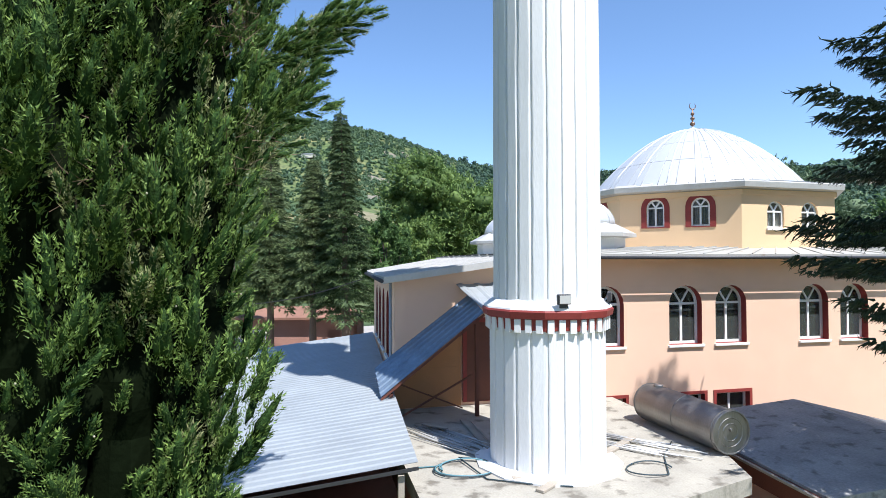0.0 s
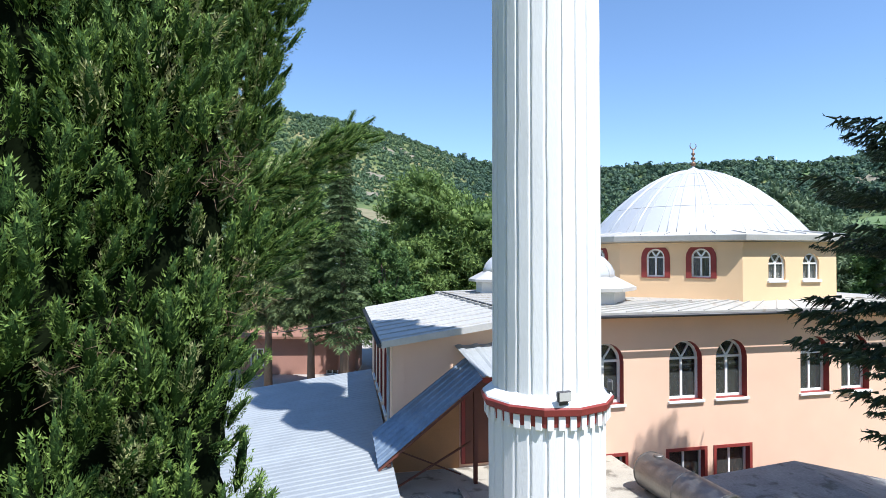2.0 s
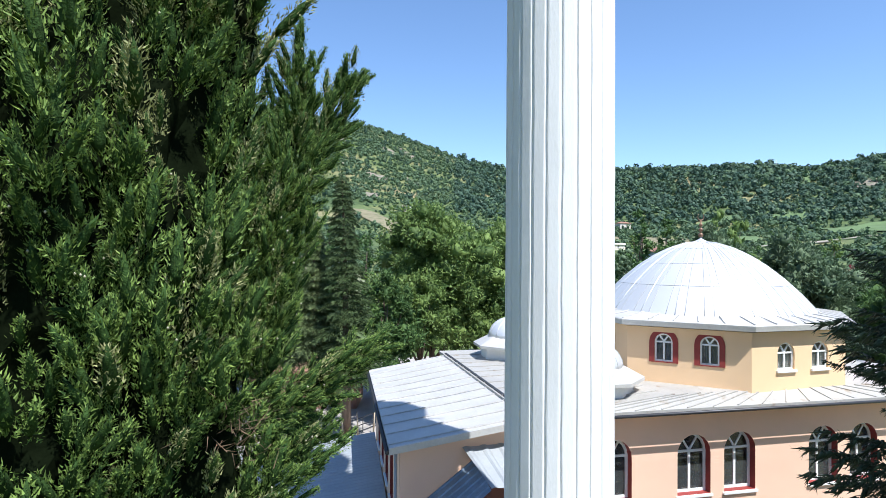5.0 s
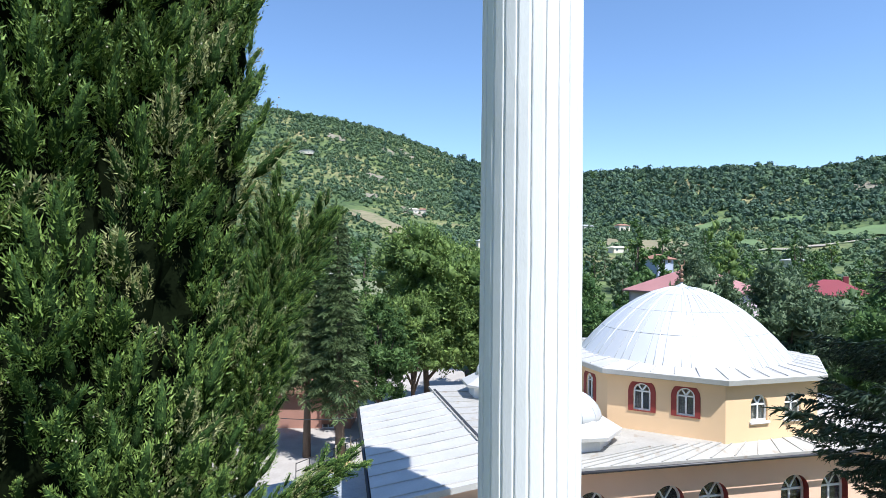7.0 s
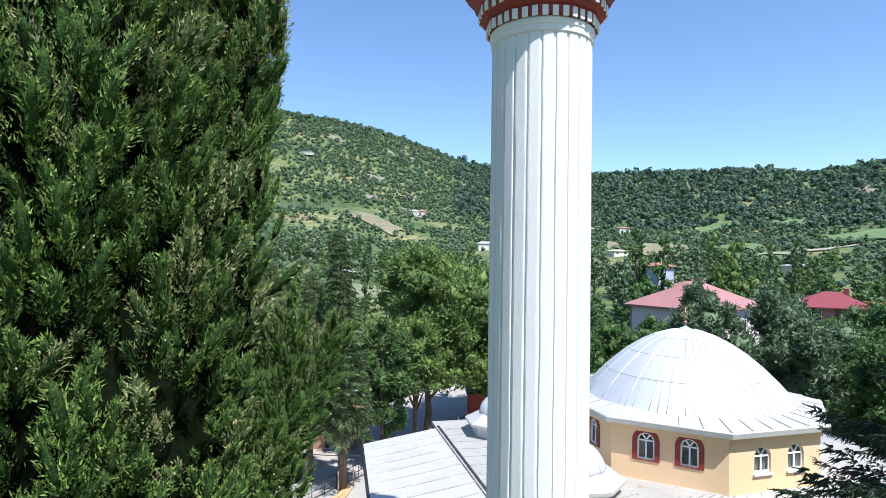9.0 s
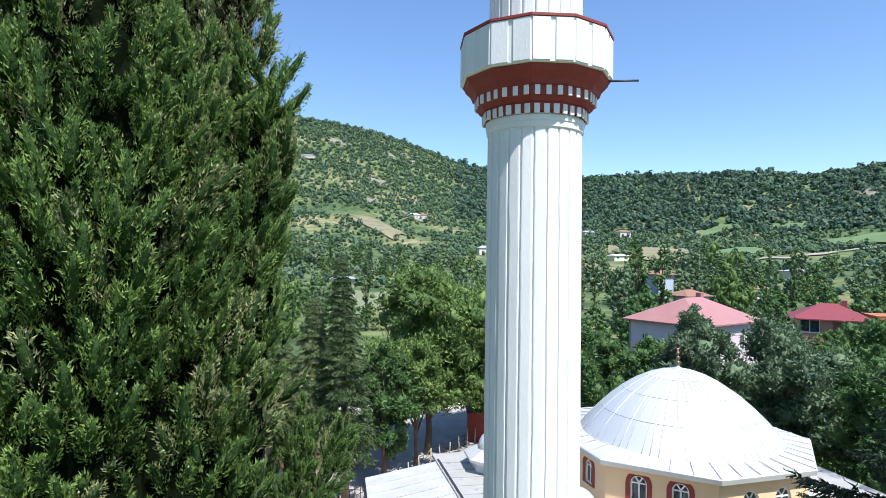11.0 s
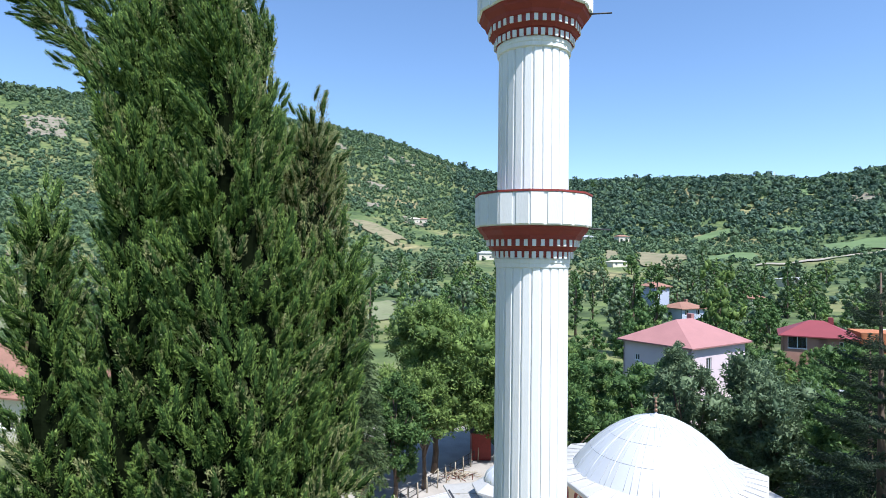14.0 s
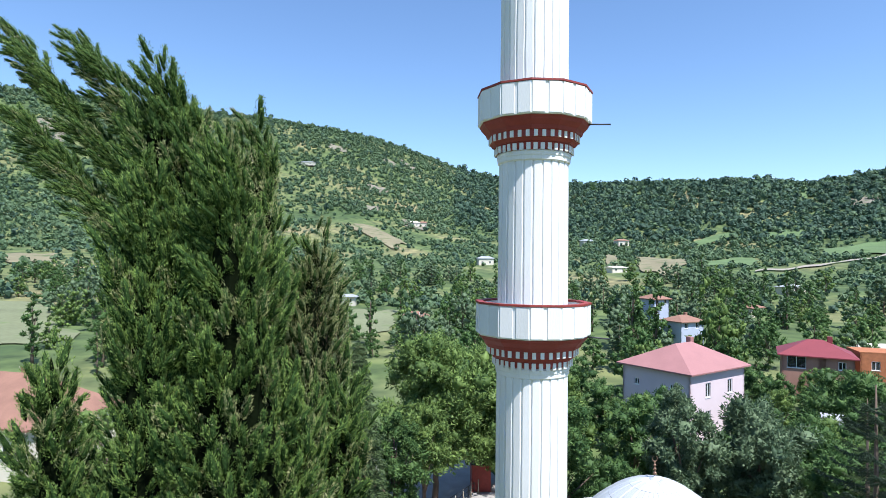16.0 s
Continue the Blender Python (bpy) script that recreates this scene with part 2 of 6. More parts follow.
def bm_tube(points, radius, sides=8, ends=True):
    """A tube along points; radius is a number or one for each point."""
    bm = bmesh.new()
    pts = [Vector(p) for p in points]
    rad = radius if isinstance(radius, (list, tuple)) else [radius] * len(pts)
    rings = []
    for i, p in enumerate(pts):
        d = (pts[min(i + 1, len(pts) - 1)] - pts[max(i - 1, 0)]).normalized()
        s = d.cross(Vector((0.13, 0.37, 1)) if abs(d.z) < 0.95 else Vector((1, 0.1, 0))).normalized()
        u = s.cross(d)
        rings.append([bm.verts.new(p + (s * math.cos(k * math.tau / sides) + u * math.sin(k * math.tau / sides)) * rad[i]) for k in range(sides)])
    for a, b in zip(rings, rings[1:]):
        for k in range(sides):
            f = bm.faces.new((a[k], a[(k + 1) % sides], b[(k + 1) % sides], b[k]))
            f.smooth = True
    if ends:
        bm.faces.new(rings[0][::-1])
        bm.faces.new(rings[-1])
    bmesh.ops.recalc_face_normals(bm, faces=bm.faces)
    return bm


def bm_lathe(profile, sides, turn=0.0, smooth=False, caps=True):
    """A body of revolution with flat sides: profile is a list of (radius, z)."""
    bm = bmesh.new()
    rings = []
    for r, z in profile:
        rings.append([bm.verts.new((r * math.cos(turn + k * math.tau / sides), r * math.sin(turn + k * math.tau / sides), z)) for k in range(sides)])
    for a, b in zip(rings, rings[1:]):
        for k in range(sides):
            f = bm.faces.new((a[k], a[(k + 1) % sides], b[(k + 1) % sides], b[k]))
            f.smooth = smooth
    if caps:
        bm.faces.new(rings[0][::-1])
        bm.faces.new(rings[-1])
    bmesh.ops.recalc_face_normals(bm, faces=bm.faces)
    return bm


def arch_points(x0, x1, z0, z1, arched, n=10):
    """The outline of an opening from its lower left round to its lower right."""
    if not arched:
        return [(x0, z0), (x0, z1), (x1, z1), (x1, z0)]
    r = (x1 - x0) / 2
    zs, c = z1 - r, (x0 + x1) / 2
    return [(x0, z0)] + [(c - r * math.cos(math.pi * k / n), zs + r * math.sin(math.pi * k / n)) for k in range(n + 1)] + [(x1, z0)]


def wall_mesh(name, length, height, thick, openings, mat, reveal=None, base=0.0):
    """A wall in the x-z plane, its outer face at y = 0, with openings (x0, x1, z0, z1, arched) right through it."""
    bm = bmesh.new()
    idx = 1 if reveal else 0

    def face(pts, y):
        vs = [bm.verts.new((x, y, z)) for x, z in pts]
        return bm.faces.new(vs)

    cuts = sorted(openings)
    xs = [0.0]
    for o in cuts:
        xs += [o[0], o[1]]
    xs.append(length)
    for y in (0.0, thick):
        for k in range(0, len(xs) - 1, 2):
            if xs[k + 1] - xs[k] > 1e-4:
                face([(xs[k], base), (xs[k + 1], base), (xs[k + 1], height), (xs[k], height)], y)
        for x0, x1, z0, z1, ar in cuts:
            face([(x0, base), (x1, base), (x1, z0), (x0, z0)], y)
            o = arch_points(x0, x1, z0, z1, ar)[1:-1]
            for a, b in zip(o, o[1:]):
                if b[0] - a[0] > 1e-5:
                    face([a, b, (b[0], height), (a[0], height)], y)
    for x0, x1, z0, z1, ar in cuts:
        o = arch_points(x0, x1, z0, z1, ar)
        for a, b in zip(o, o[1:] + o[:1]):
            f = bm.faces.new([bm.verts.new(v) for v in ((a[0], 0, a[1]), (b[0], 0, b[1]), (b[0], thick, b[1]), (a[0], thick, a[1]))])
            f.material_index = idx
    for a, b in (((0, base), (length, base)), ((length, base), (length, height)), ((length, height), (0, height)), ((0, height), (0, base))):
        bm.faces.new([bm.verts.new(v) for v in ((a[0], 0, a[1]), (b[0], 0, b[1]), (b[0], thick, b[1]), (a[0], thick, a[1]))])
    bmesh.ops.remove_doubles(bm, verts=bm.verts, dist=1e-5)
    bmesh.ops.recalc_face_normals(bm, faces=bm.faces)
    me = bpy.data.meshes.new(name)
    bm.to_mesh(me)
    bm.free()
    me.materials.append(mat)
    if reveal:
        me.materials.append(reveal)
    return me


def bm_band(outline, inner, y0, y1):
    """A flat band between two outlines of equal length (x, z), from y0 to y1."""
    bm = bmesh.new()
    n = len(outline)
    ring = [[bm.verts.new((p[0], y, p[1])) for p in o] for o in (outline, inner) for y in (y0, y1)]
    for k in range(n):
        j = (k + 1) % n
        a0, a1, b0, b1 = ring
        for q in ((a0[k], a0[j], b0[j], b0[k]), (a1[j], a1[k], b1[k], b1[j]), (a0[j], a0[k], a1[k], a1[j]), (b0[k], b0[j], b1[j], b1[k])):
            bm.faces.new(q)
    bmesh.ops.recalc_face_normals(bm, faces=bm.faces)
    return bm


def window(parent, name, x0, x1, z0, z1, arched, y=0.12, bar=0.06, fan=True, sill=True, curtain=False, band=0.0, m=None):
    """A window set into a wall of its parent: frame, mullion, transom, fan bars, panes, sill and painted surround."""
    w = part(name, None, parent, m=m)
    w.empty_display_size = 0.1
    o, i = arch_points(x0, x1, z0, z1, arched), arch_points(x0 + bar, x1 - bar, z0 + bar, z1 - bar, arched)
    part("frame", bm_band(o, i, y, y + 0.07), w, mat=PVC)
    c, r = (x0 + x1) / 2, (x1 - x0) / 2
    zs = z1 - r if arched else z1 - bar
    part("mullion", bm_box((c - bar * 0.55, y + 0.005, z0 + bar), (c + bar * 0.55, y + 0.065, zs), 0.006), w, mat=PVC)
    if arched:
        part("transom", bm_box((x0 + bar, y + 0.004, zs - bar * 0.5), (x1 - bar, y + 0.066, zs + bar * 0.5), 0.006), w, mat=PVC)
        if fan:
            for s in (-1, 1):
                a = math.radians(90 + s * 32)
                part("fan_bar", bm_beam((c, y + 0.035, zs + 0.02), (c + (r - bar * 0.6) * math.cos(a), y + 0.035, zs + (r - bar * 0.6) * math.sin(a)), bar * 0.8, 0.05), w, mat=PVC)
    me = bpy.data.meshes.new("pane")
    bm = bmesh.new()
    bm.faces.new([bm.verts.new((p[0], y + 0.035, p[1])) for p in arch_points(x0 + bar, x1 - bar, z0 + bar, z1 - bar, arched)][::-1])
    p = part("pane", bm, w, mat=GLASS)
    p.visible_shadow = False
    if curtain:
        for s in (0, 1):
            xa = x0 + bar + s * (c - x0)
            xb = xa + (c - x0) - 1.5 * bar
            vs, n = [], 14
            for k in range(n + 1):
                x = xa + (xb - xa) * k / n
                vs += [(x, y + 0.14 + 0.02 * math.sin(k * 2.4), z0 + 0.02), (x, y + 0.14 + 0.02 * math.sin(k * 2.4), zs)]
            part("curtain", mesh_from("curtain", vs, [(2 * k, 2 * k + 2, 2 * k + 3, 2 * k + 1) for k in range(n)], CURTAIN), w)
    if sill:
        part("sill", bm_box((x0 - 0.05, -0.07, z0 - 0.075), (x1 + 0.05, y, z0 - 0.003), 0.01), w, mat=WHITE)
    if band:
        o2 = arch_points(x0 - band, x1 + band, z0 - 0.03, z1 + band, arched)
        o1 = arch_points(x0, x1, z0, z1, arched)
        part("painted_surround", bm_band(o2, o1, -0.025, 0.01), w, mat=RED)
    return w


# ---- ground ----
VIEW = np.array([-15.0, -22.0])          # middle of the land
CREST = np.array([(-180, 8), (-120, 8), (-90, 9), (-60, 10), (-42, 12.5), (-24, 13.2), (-14, 13.5), (-4, 13.1), (2, 12.6), (7, 11.6), (11, 10.3), (15, 8.9),
                  (20, 7.7), (26, 7.5), (33, 7.55), (40, 7.4), (45, 6.9), (50, 7.5), (60, 7.9), (80, 8.0), (120, 8), (180, 8)])
RISE = np.array([(0, 0), (0.10, 0.002), (0.18, 0.015), (0.30, 0.055), (0.45, 0.125), (0.62, 0.26), (0.80, 0.55), (1.0, 1.0), (1.12, 1.03), (1.6, 0.85), (4, 0.6)])


def waves(x, y, s, seed):
    """Soft unevenness from a few crossed waves."""
    r = np.random.RandomState(seed)
    z = 0 * x
    for k in range(7):
        a, p = r.uniform(0, math.tau), r.uniform(0, math.tau)
        w = s * (1.6 ** k)
        z = z + np.sin((x * math.cos(a) + y * math.sin(a)) * w + p) / 1.5 ** k
    return z


def land(x, y):
    """Height of the ground."""
    x, y = np.asarray(x, float), np.asarray(y, float)
    dx, dy = x - VIEW[0], y - VIEW[1]
    r, az = np.hypot(dx, dy), np.degrees(np.arctan2(dx, dy))
    far = np.interp(az, [-180, 15, 30, 180], [1050, 1050, 880, 880])
    top = 16 + far * np.tan(np.radians(np.interp(az, CREST[:, 0], CREST[:, 1])))
    s = r / far
    z = top * np.interp(s, RISE[:, 0], RISE[:, 1])
    rough = np.clip((s - 0.15) / 0.5, 0, 1)
    return z + rough * (waves(x, y, 0.012, 3) * 3.2 * np.clip(1.25 - s, 0.25, 1))


def build_ground():
    rings = np.concatenate([np.linspace(0, 60, 13), np.geomspace(66, 3600, 110)])
    n = 300
    az = np.concatenate([np.linspace(-40, 65, 210, endpoint=False), np.linspace(65, 320, 90, endpoint=False)])
    rr, aa = np.meshgrid(rings, np.radians(az), indexing="ij")
    x, y = VIEW[0] + rr * np.sin(aa), VIEW[1] + rr * np.cos(aa)
    v = np.stack([x, y, land(x, y)], -1).reshape(-1, 3)
    f = [(i * n + k, i * n + (k + 1) % n, (i + 1) * n + (k + 1) % n, (i + 1) * n + k)[::-1] for i in range(len(rings) - 1) for k in range(n)]
    m = bpy.data.materials.new("meadow_and_soil")
    m.use_nodes = True
    nt = m.node_tree
    b = nt.nodes["Principled BSDF"]
    b.inputs["Roughness"].default_value = 0.95
    tc = nt.nodes.new("ShaderNodeTexCoord")

    def ramp(scale, detail, stops):
        t = nt.nodes.new("ShaderNodeTexNoise")
        t.inputs["Scale"].default_value, t.inputs["Detail"].default_value = scale, detail
        nt.links.new(tc.outputs["Object"], t.inputs["Vector"])
        r = nt.nodes.new("ShaderNodeValToRGB")
        el = r.color_ramp.elements
        el[0].position, el[0].color = stops[0][0], (*stops[0][1], 1)
        el[1].position, el[1].color = stops[-1][0], (*stops[-1][1], 1)
        for p, c in stops[1:-1]:
            el.new(p).color = (*c, 1)
        nt.links.new(t.outputs["Fac"], r.inputs[0])
        return r.outputs[0], t.outputs["Fac"]

    a, _ = ramp(0.012, 5, [(0.34, (0.048, 0.086, 0.028)), (0.48, (0.092, 0.136, 0.045)), (0.58, (0.150, 0.170, 0.070)), (0.70, (0.25, 0.22, 0.12))])
    c, fac = ramp(0.16, 10, [(0.32, (0.45, 0.5, 0.45)), (0.66, (1.35, 1.25, 1.15))])
    mix = nt.nodes.new("ShaderNodeMixRGB")
    mix.blend_type, mix.inputs[0].default_value = "MULTIPLY", 1.0
    nt.links.new(a, mix.inputs[1])
    nt.links.new(c, mix.inputs[2])
    nt.links.new(mix.outputs[0], b.inputs["Base Color"])
    bn = nt.nodes.new("ShaderNodeBump")
    bn.inputs["Strength"].default_value = 0.6
    nt.links.new(fac, bn.inputs["Height"])
    nt.links.new(bn.outputs[0], b.inputs["Normal"])
    g = part("ground", mesh_from("ground", v, f, m, True))
    tagged(g, "green and dry grass valley floor rising to wooded hills", "ground", kind="structure")


build_ground()
yard = mesh_from("pavement", [(-30, 4, 0.36), (-30, 40, 0.42), (3, 46, 0.42), (3, 6, 0.36), (-12, 6, 0.36)], [(0, 4, 3, 2, 1)], PAVING)
tagged(part("pavement", yard), "dusty grey paved yard in dappled shade", "pavement", kind="structure")

# ---- mosque ----
mosque = thing("mosque", "peach plastered mosque with sheet metal dome and red-edged arched windows", "mosque")
WALL_Y, HALL_L, HALL_R, BACK = -4.43, -8.55, 7.3, 5.4
WINDOWS = [(-6.50, -5.45), (-4.02, -2.95), (-2.50, -1.45), (0.42, 1.47), (1.91, 2.96), (4.75, 5.80)]
LOWER = [(-6.35, -5.42), (-4.05, -2.90), (-2.51, -1.39)]


def front(x, z=0.0):
    return Matrix.Translation((x, WALL_Y, z))


ups = [(a - HALL_L, b - HALL_L, 4.90, 6.60, True) for a, b in WINDOWS]
part("wall", wall_mesh("wall", HALL_R - HALL_L, 7.42, 0.35, ups, PEACH, RED, base=4.0), mosque, "sunlit peach plaster wall", m=front(HALL_L))
lows = [(a - HALL_L, b - HALL_L, 2.40, 3.46, False) for a, b in LOWER]
part("lower_wall", wall_mesh("lower_wall", HALL_R - HALL_L, 4.0, 0.35, lows, PEACH, RED), mosque, m=front(HALL_L))
for a, b in WINDOWS:
    window(mosque, "window", 0, b - a, 4.90, 6.60, True, y=0.22, bar=0.07, m=front(a))
for a, b in LOWER:
    window(mosque, "lower_window", 0, b - a, 2.40, 3.46, False, y=0.16, bar=0.06, sill=False, band=0.09, m=front(a))
part("back_wall", bm_box((HALL_L, BACK - 0.35, 0), (HALL_R, BACK, 7.42)), mosque, mat=PEACH)
part("side_wall", bm_box((HALL_R - 0.35, WALL_Y + 0.352, 0), (HALL_R, BACK - 0.352, 7.42)), mosque, mat=PEACH)
# added floor and backing wall, near-black to imitate an unlit hall
part("inner_floor", bm_box((HALL_L + 0.1, WALL_Y + 0.36, 4.0), (HALL_R - 0.36, BACK - 0.36, 4.15)), mosque, mat=ROOM_DARK)
part("inner_wall", bm_box((HALL_L, 0.4, 0), (HALL_R - 0.36, 0.55, 7.4)), mosque, mat=ROOM_DARK)

# roof of the hall: a low hipped deck of sheets that rises to the drum
E0, E1 = (HALL_L - 0.1, WALL_Y - 0.52), (HALL_R + 0.5, BACK + 0.5)
bm = bmesh.new()
lo = [bm.verts.new((x, y, 7.40)) for x, y in ((E0[0], E0[1]), (E1[0], E0[1]), (E1[0], E1[1]), (E0[0], E1[1]))]
mid = [bm.verts.new((v.co.x, v.co.y, 7.50)) for v in lo]
hi = [bm.verts.new(p) for p in ((-4.3, -4.25, 7.72), (4.3, -4.25, 7.72), (4.3, 4.3, 7.72), (-4.3, 4.3, 7.72))]
bm.faces.new(lo[::-1])
bm.faces.new(hi)
for a, b in ((lo, mid), (mid, hi)):
    for k in range(4):
        bm.faces.new((a[k], a[(k + 1) % 4], b[(k + 1) % 4], b[k]))
roof = part("roof", bm, mosque, "pale weathered sheet metal roof deck with standing seams", ZINC_OLD)
for k in range(20):
    x = E0[0] + 0.6 + k * 0.8
    xi = max(-4.3, min(4.3, -4.3 + (x - E0[0]) * 8.6 / (E1[0] - E0[0])))
    part("seam", bm_beam((x, E0[1] + 0.02, 7.515), (xi, -4.25, 7.735), 0.03, 0.035), roof, mat=ZINC_OLD)
for k in range(11):
    y = E0[1] + 0.6 + k * 0.9
    yi = -4.25 + (y - E0[1]) * 8.55 / (E1[1] - E0[1])
    part("seam", bm_beam((E0[0] + 0.02, y, 7.515), (-4.3, yi, 7.735), 0.03, 0.035), roof, mat=ZINC_OLD)
part("gutter", bm_tube([(E0[0], E0[1] - 0.07, 7.40), (E1[0], E0[1] - 0.07, 7.40)], 0.045), mosque, "dark eaves gutter", DARKMETAL)
part("soffit", bm_box((HALL_L, WALL_Y - 0.5, 7.36), (HALL_R + 0.4, WALL_Y - 0.003, 7.397)), mosque, mat=PEACH)

# octagonal drum
TURN = radians(-3.2)
APO = 4.297
SIDE = APO * math.tan(math.pi / 8)
for k in range(8):
    # k = 0 looks along -y; k counts towards -x
    a = TURN + k * math.pi / 4
    n, t = Vector((-math.sin(a), -math.cos(a), 0)), Vector((math.cos(a), -math.sin(a), 0))
    o = n * APO - t * SIDE
    m = Matrix((( t.x, -n.x, 0, o.x), (t.y, -n.y, 0, o.y), (0, 0, 1, 7.60), (0, 0, 0, 1)))
    plain = k == 0
    if plain:
        w = [(SIDE - 0.84, SIDE - 0.20), (SIDE + 0.46, SIDE + 1.10)]
        z0, z1 = 0.70, 1.52
    else:
        w = [(SIDE - 0.92, SIDE - 0.42), (SIDE + 0.42, SIDE + 0.92)] if k != 1 else [(SIDE - 0.94, SIDE - 0.40), (SIDE + 0.38, SIDE + 0.92)]
        z0, z1 = 0.78, 1.66
    part("drum_wall", wall_mesh("drum_wall", 2 * SIDE, 1.85, 0.25, [(p, q, z0, z1, True) for p, q in w], PEACH_DRUM, None), mosque, "apricot plaster drum wall", m=m)
    for p, q in w:
        window(mosque, "drum_window", p, q, z0, z1, True, y=0.06 if plain else 0.05, bar=0.05, sill=plain, curtain=True, band=0 if plain else 0.16, m=m)
    part("cornice", bm_box((-0.04, -0.05, 1.70), (2 * SIDE + 0.04, 0.0, 1.85)), mosque, m=m, mat=PEACH_DRUM)

bm = bmesh.new()
rc = 1 / math.cos(math.pi / 8)


def octa(apo, z):
    return [bm.verts.new((-math.sin(a) * apo * rc, -math.cos(a) * apo * rc, z)) for a in (TURN + (k + 0.5) * math.pi / 4 for k in range(8))]


rings = [octa(APO - 0.1, 9.44), octa(APO + 0.26, 9.50), octa(APO + 0.28, 9.66), octa(APO + 0.25, 9.69)]
cr = [bm.verts.new((-math.sin(a) * 3.66, -math.cos(a) * 3.66, 9.84)) for a in (TURN + (k + 0.5) * math.pi / 4 for k in range(8))]
rings.append(cr)
for a, b in zip(rings, rings[1:]):
    for k in range(8):
        bm.faces.new((a[k], a[(k + 1) % 8], b[(k + 1) % 8], b[k]))
bm.faces.new(rings[-1])
bm.faces.new(rings[0])
bmesh.ops.recalc_face_normals(bm, faces=bm.faces)
eaves = part("dome_skirt", bm, mosque, "pale octagonal sheet metal eaves", ZINC)
for k in range(40):
    a = TURN + (k + 0.5) * math.tau / 40
    d = min(abs(((a - TURN) + math.pi / 8) % (math.pi / 4) - math.pi / 8), 1)
    out = (APO + 0.23) / math.cos(d)
    part("seam", bm_beam((-math.sin(a) * 3.74, -math.cos(a) * 3.74, 9.85), (-math.sin(a) * out, -math.cos(a) * out, 9.71), 0.025, 0.03), eaves, mat=ZINC)

# dome of separate sheets
DOME_R, DOME_H, DOME_Z, DOME_A = 3.75, 2.46, 9.78, radians(52)


def dome_point(level, az, lift=0.0):
    """level runs from 0 at the crown to 1 at the foot."""
    a = level * DOME_A
    up = (math.cos(a) - math.cos(DOME_A)) / (1 - math.cos(DOME_A))
    r = (DOME_R + lift) * (0.78 * math.sin(a) / math.sin(DOME_A) + 0.22 * (1 - up))
    return Vector((r * math.cos(az), r * math.sin(az), DOME_Z + (DOME_H + lift) * up))


dome = part("dome", bm_lathe([(max(dome_point(1 - k / 14, 0, -0.012).x, 0.01), dome_point(1 - k / 14, 0, -0.012).z) for k in range(15)], 48, smooth=True), mosque,
            "white-grey sheet metal dome with raised seams", SEAM)
LEVELS = [(1.0, 0.78, 40), (0.78, 0.56, 40), (0.56, 0.32, 40), (0.32, 0.04, 20)]
for l0, l1, n in LEVELS:
    bm = bmesh.new()
    w, gap = math.tau / n, 0.012
    grid = []
    for i in range(4):
        el = l0 + (l1 - l0) * i / 3 + (-0.002 if i == 0 else 0.002 if i == 3 else 0)
        rr = max(dome_point(el, 0).x, 0.1)
        grid.append([dome_point(el, max(-w / 2 + gap / rr, min(w / 2 - gap / rr, -w / 2 + w * j / 3)), 0.006) for j in range(4)])
    top = [[bm.verts.new(p) for p in r] for r in grid]
    for i in range(3):
        for j in range(3):
            bm.faces.new((top[i][j], top[i][j + 1], top[i + 1][j + 1], top[i + 1][j])).smooth = True
    rim = [grid[0][j] for j in range(4)] + [grid[i][3] for i in range(1, 4)] + [grid[3][j] for j in (2, 1, 0)] + [grid[i][0] for i in (2, 1)]
    c = Vector((0, 0, DOME_Z - 1))
    edge = [bm.verts.new(p) for p in rim]
    low = [bm.verts.new(p - (p - c).normalized() * 0.02) for p in rim]
    for k in range(len(edge)):
        bm.faces.new((edge[k], edge[(k + 1) % len(edge)], low[(k + 1) % len(edge)], low[k]))
    bmesh.ops.recalc_face_normals(bm, faces=bm.faces)
    me = bpy.data.meshes.new("panel")
    bm.to_mesh(me)
    bm.free()
    me.materials.append(DOME)
    for k in range(n):
        part("panel", me, dome, m=Matrix.Rotation(TURN + k * w, 4, "Z"))
for k in range(20):
    a = TURN + (k + 0.5) * math.tau / 20
    part("rib", bm_tube([dome_point(s, a, 0.008) for s in (1.0, 0.86, 0.72, 0.58, 0.44, 0.3, 0.16, 0.04)], 0.020, 6), dome, mat=DOME)

# finial: rod, balls and a crescent
fin = thing("dome_finial", "brown bronze finial with three balls and a crescent on the dome", "finial", pose(0, 0, DOME_Z + DOME_H))
part("cap", bm_lathe([(0.34, -0.05), (0.2, 0.03), (0.06, 0.10), (0.03, 0.16)], 16, smooth=True), fin, mat=DOME)
part("rod", bm_tube([(0, 0, 0.1), (0, 0, 0.82)], 0.025), fin, mat=BRONZE)
for z, r in ((0.24, 0.10), (0.44, 0.085), (0.62, 0.075)):
    part("ball", bm_lathe([(0.01, z - r), (r * 0.7, z - r * 0.6), (r, z), (r * 0.7, z + r * 0.6), (0.01, z + r)], 12, smooth=True), fin, mat=BRONZE)
part("crescent", bm_tube([(0.13 * math.sin(a), 0, 0.92 - 0.13 * math.cos(a)) for a in (radians(d) for d in range(-140, 141, 20))],
                         [0.006 + 0.016 * math.cos(radians(d) / 1.7) for d in range(-140, 141, 20)], 6), fin, mat=BRONZE)


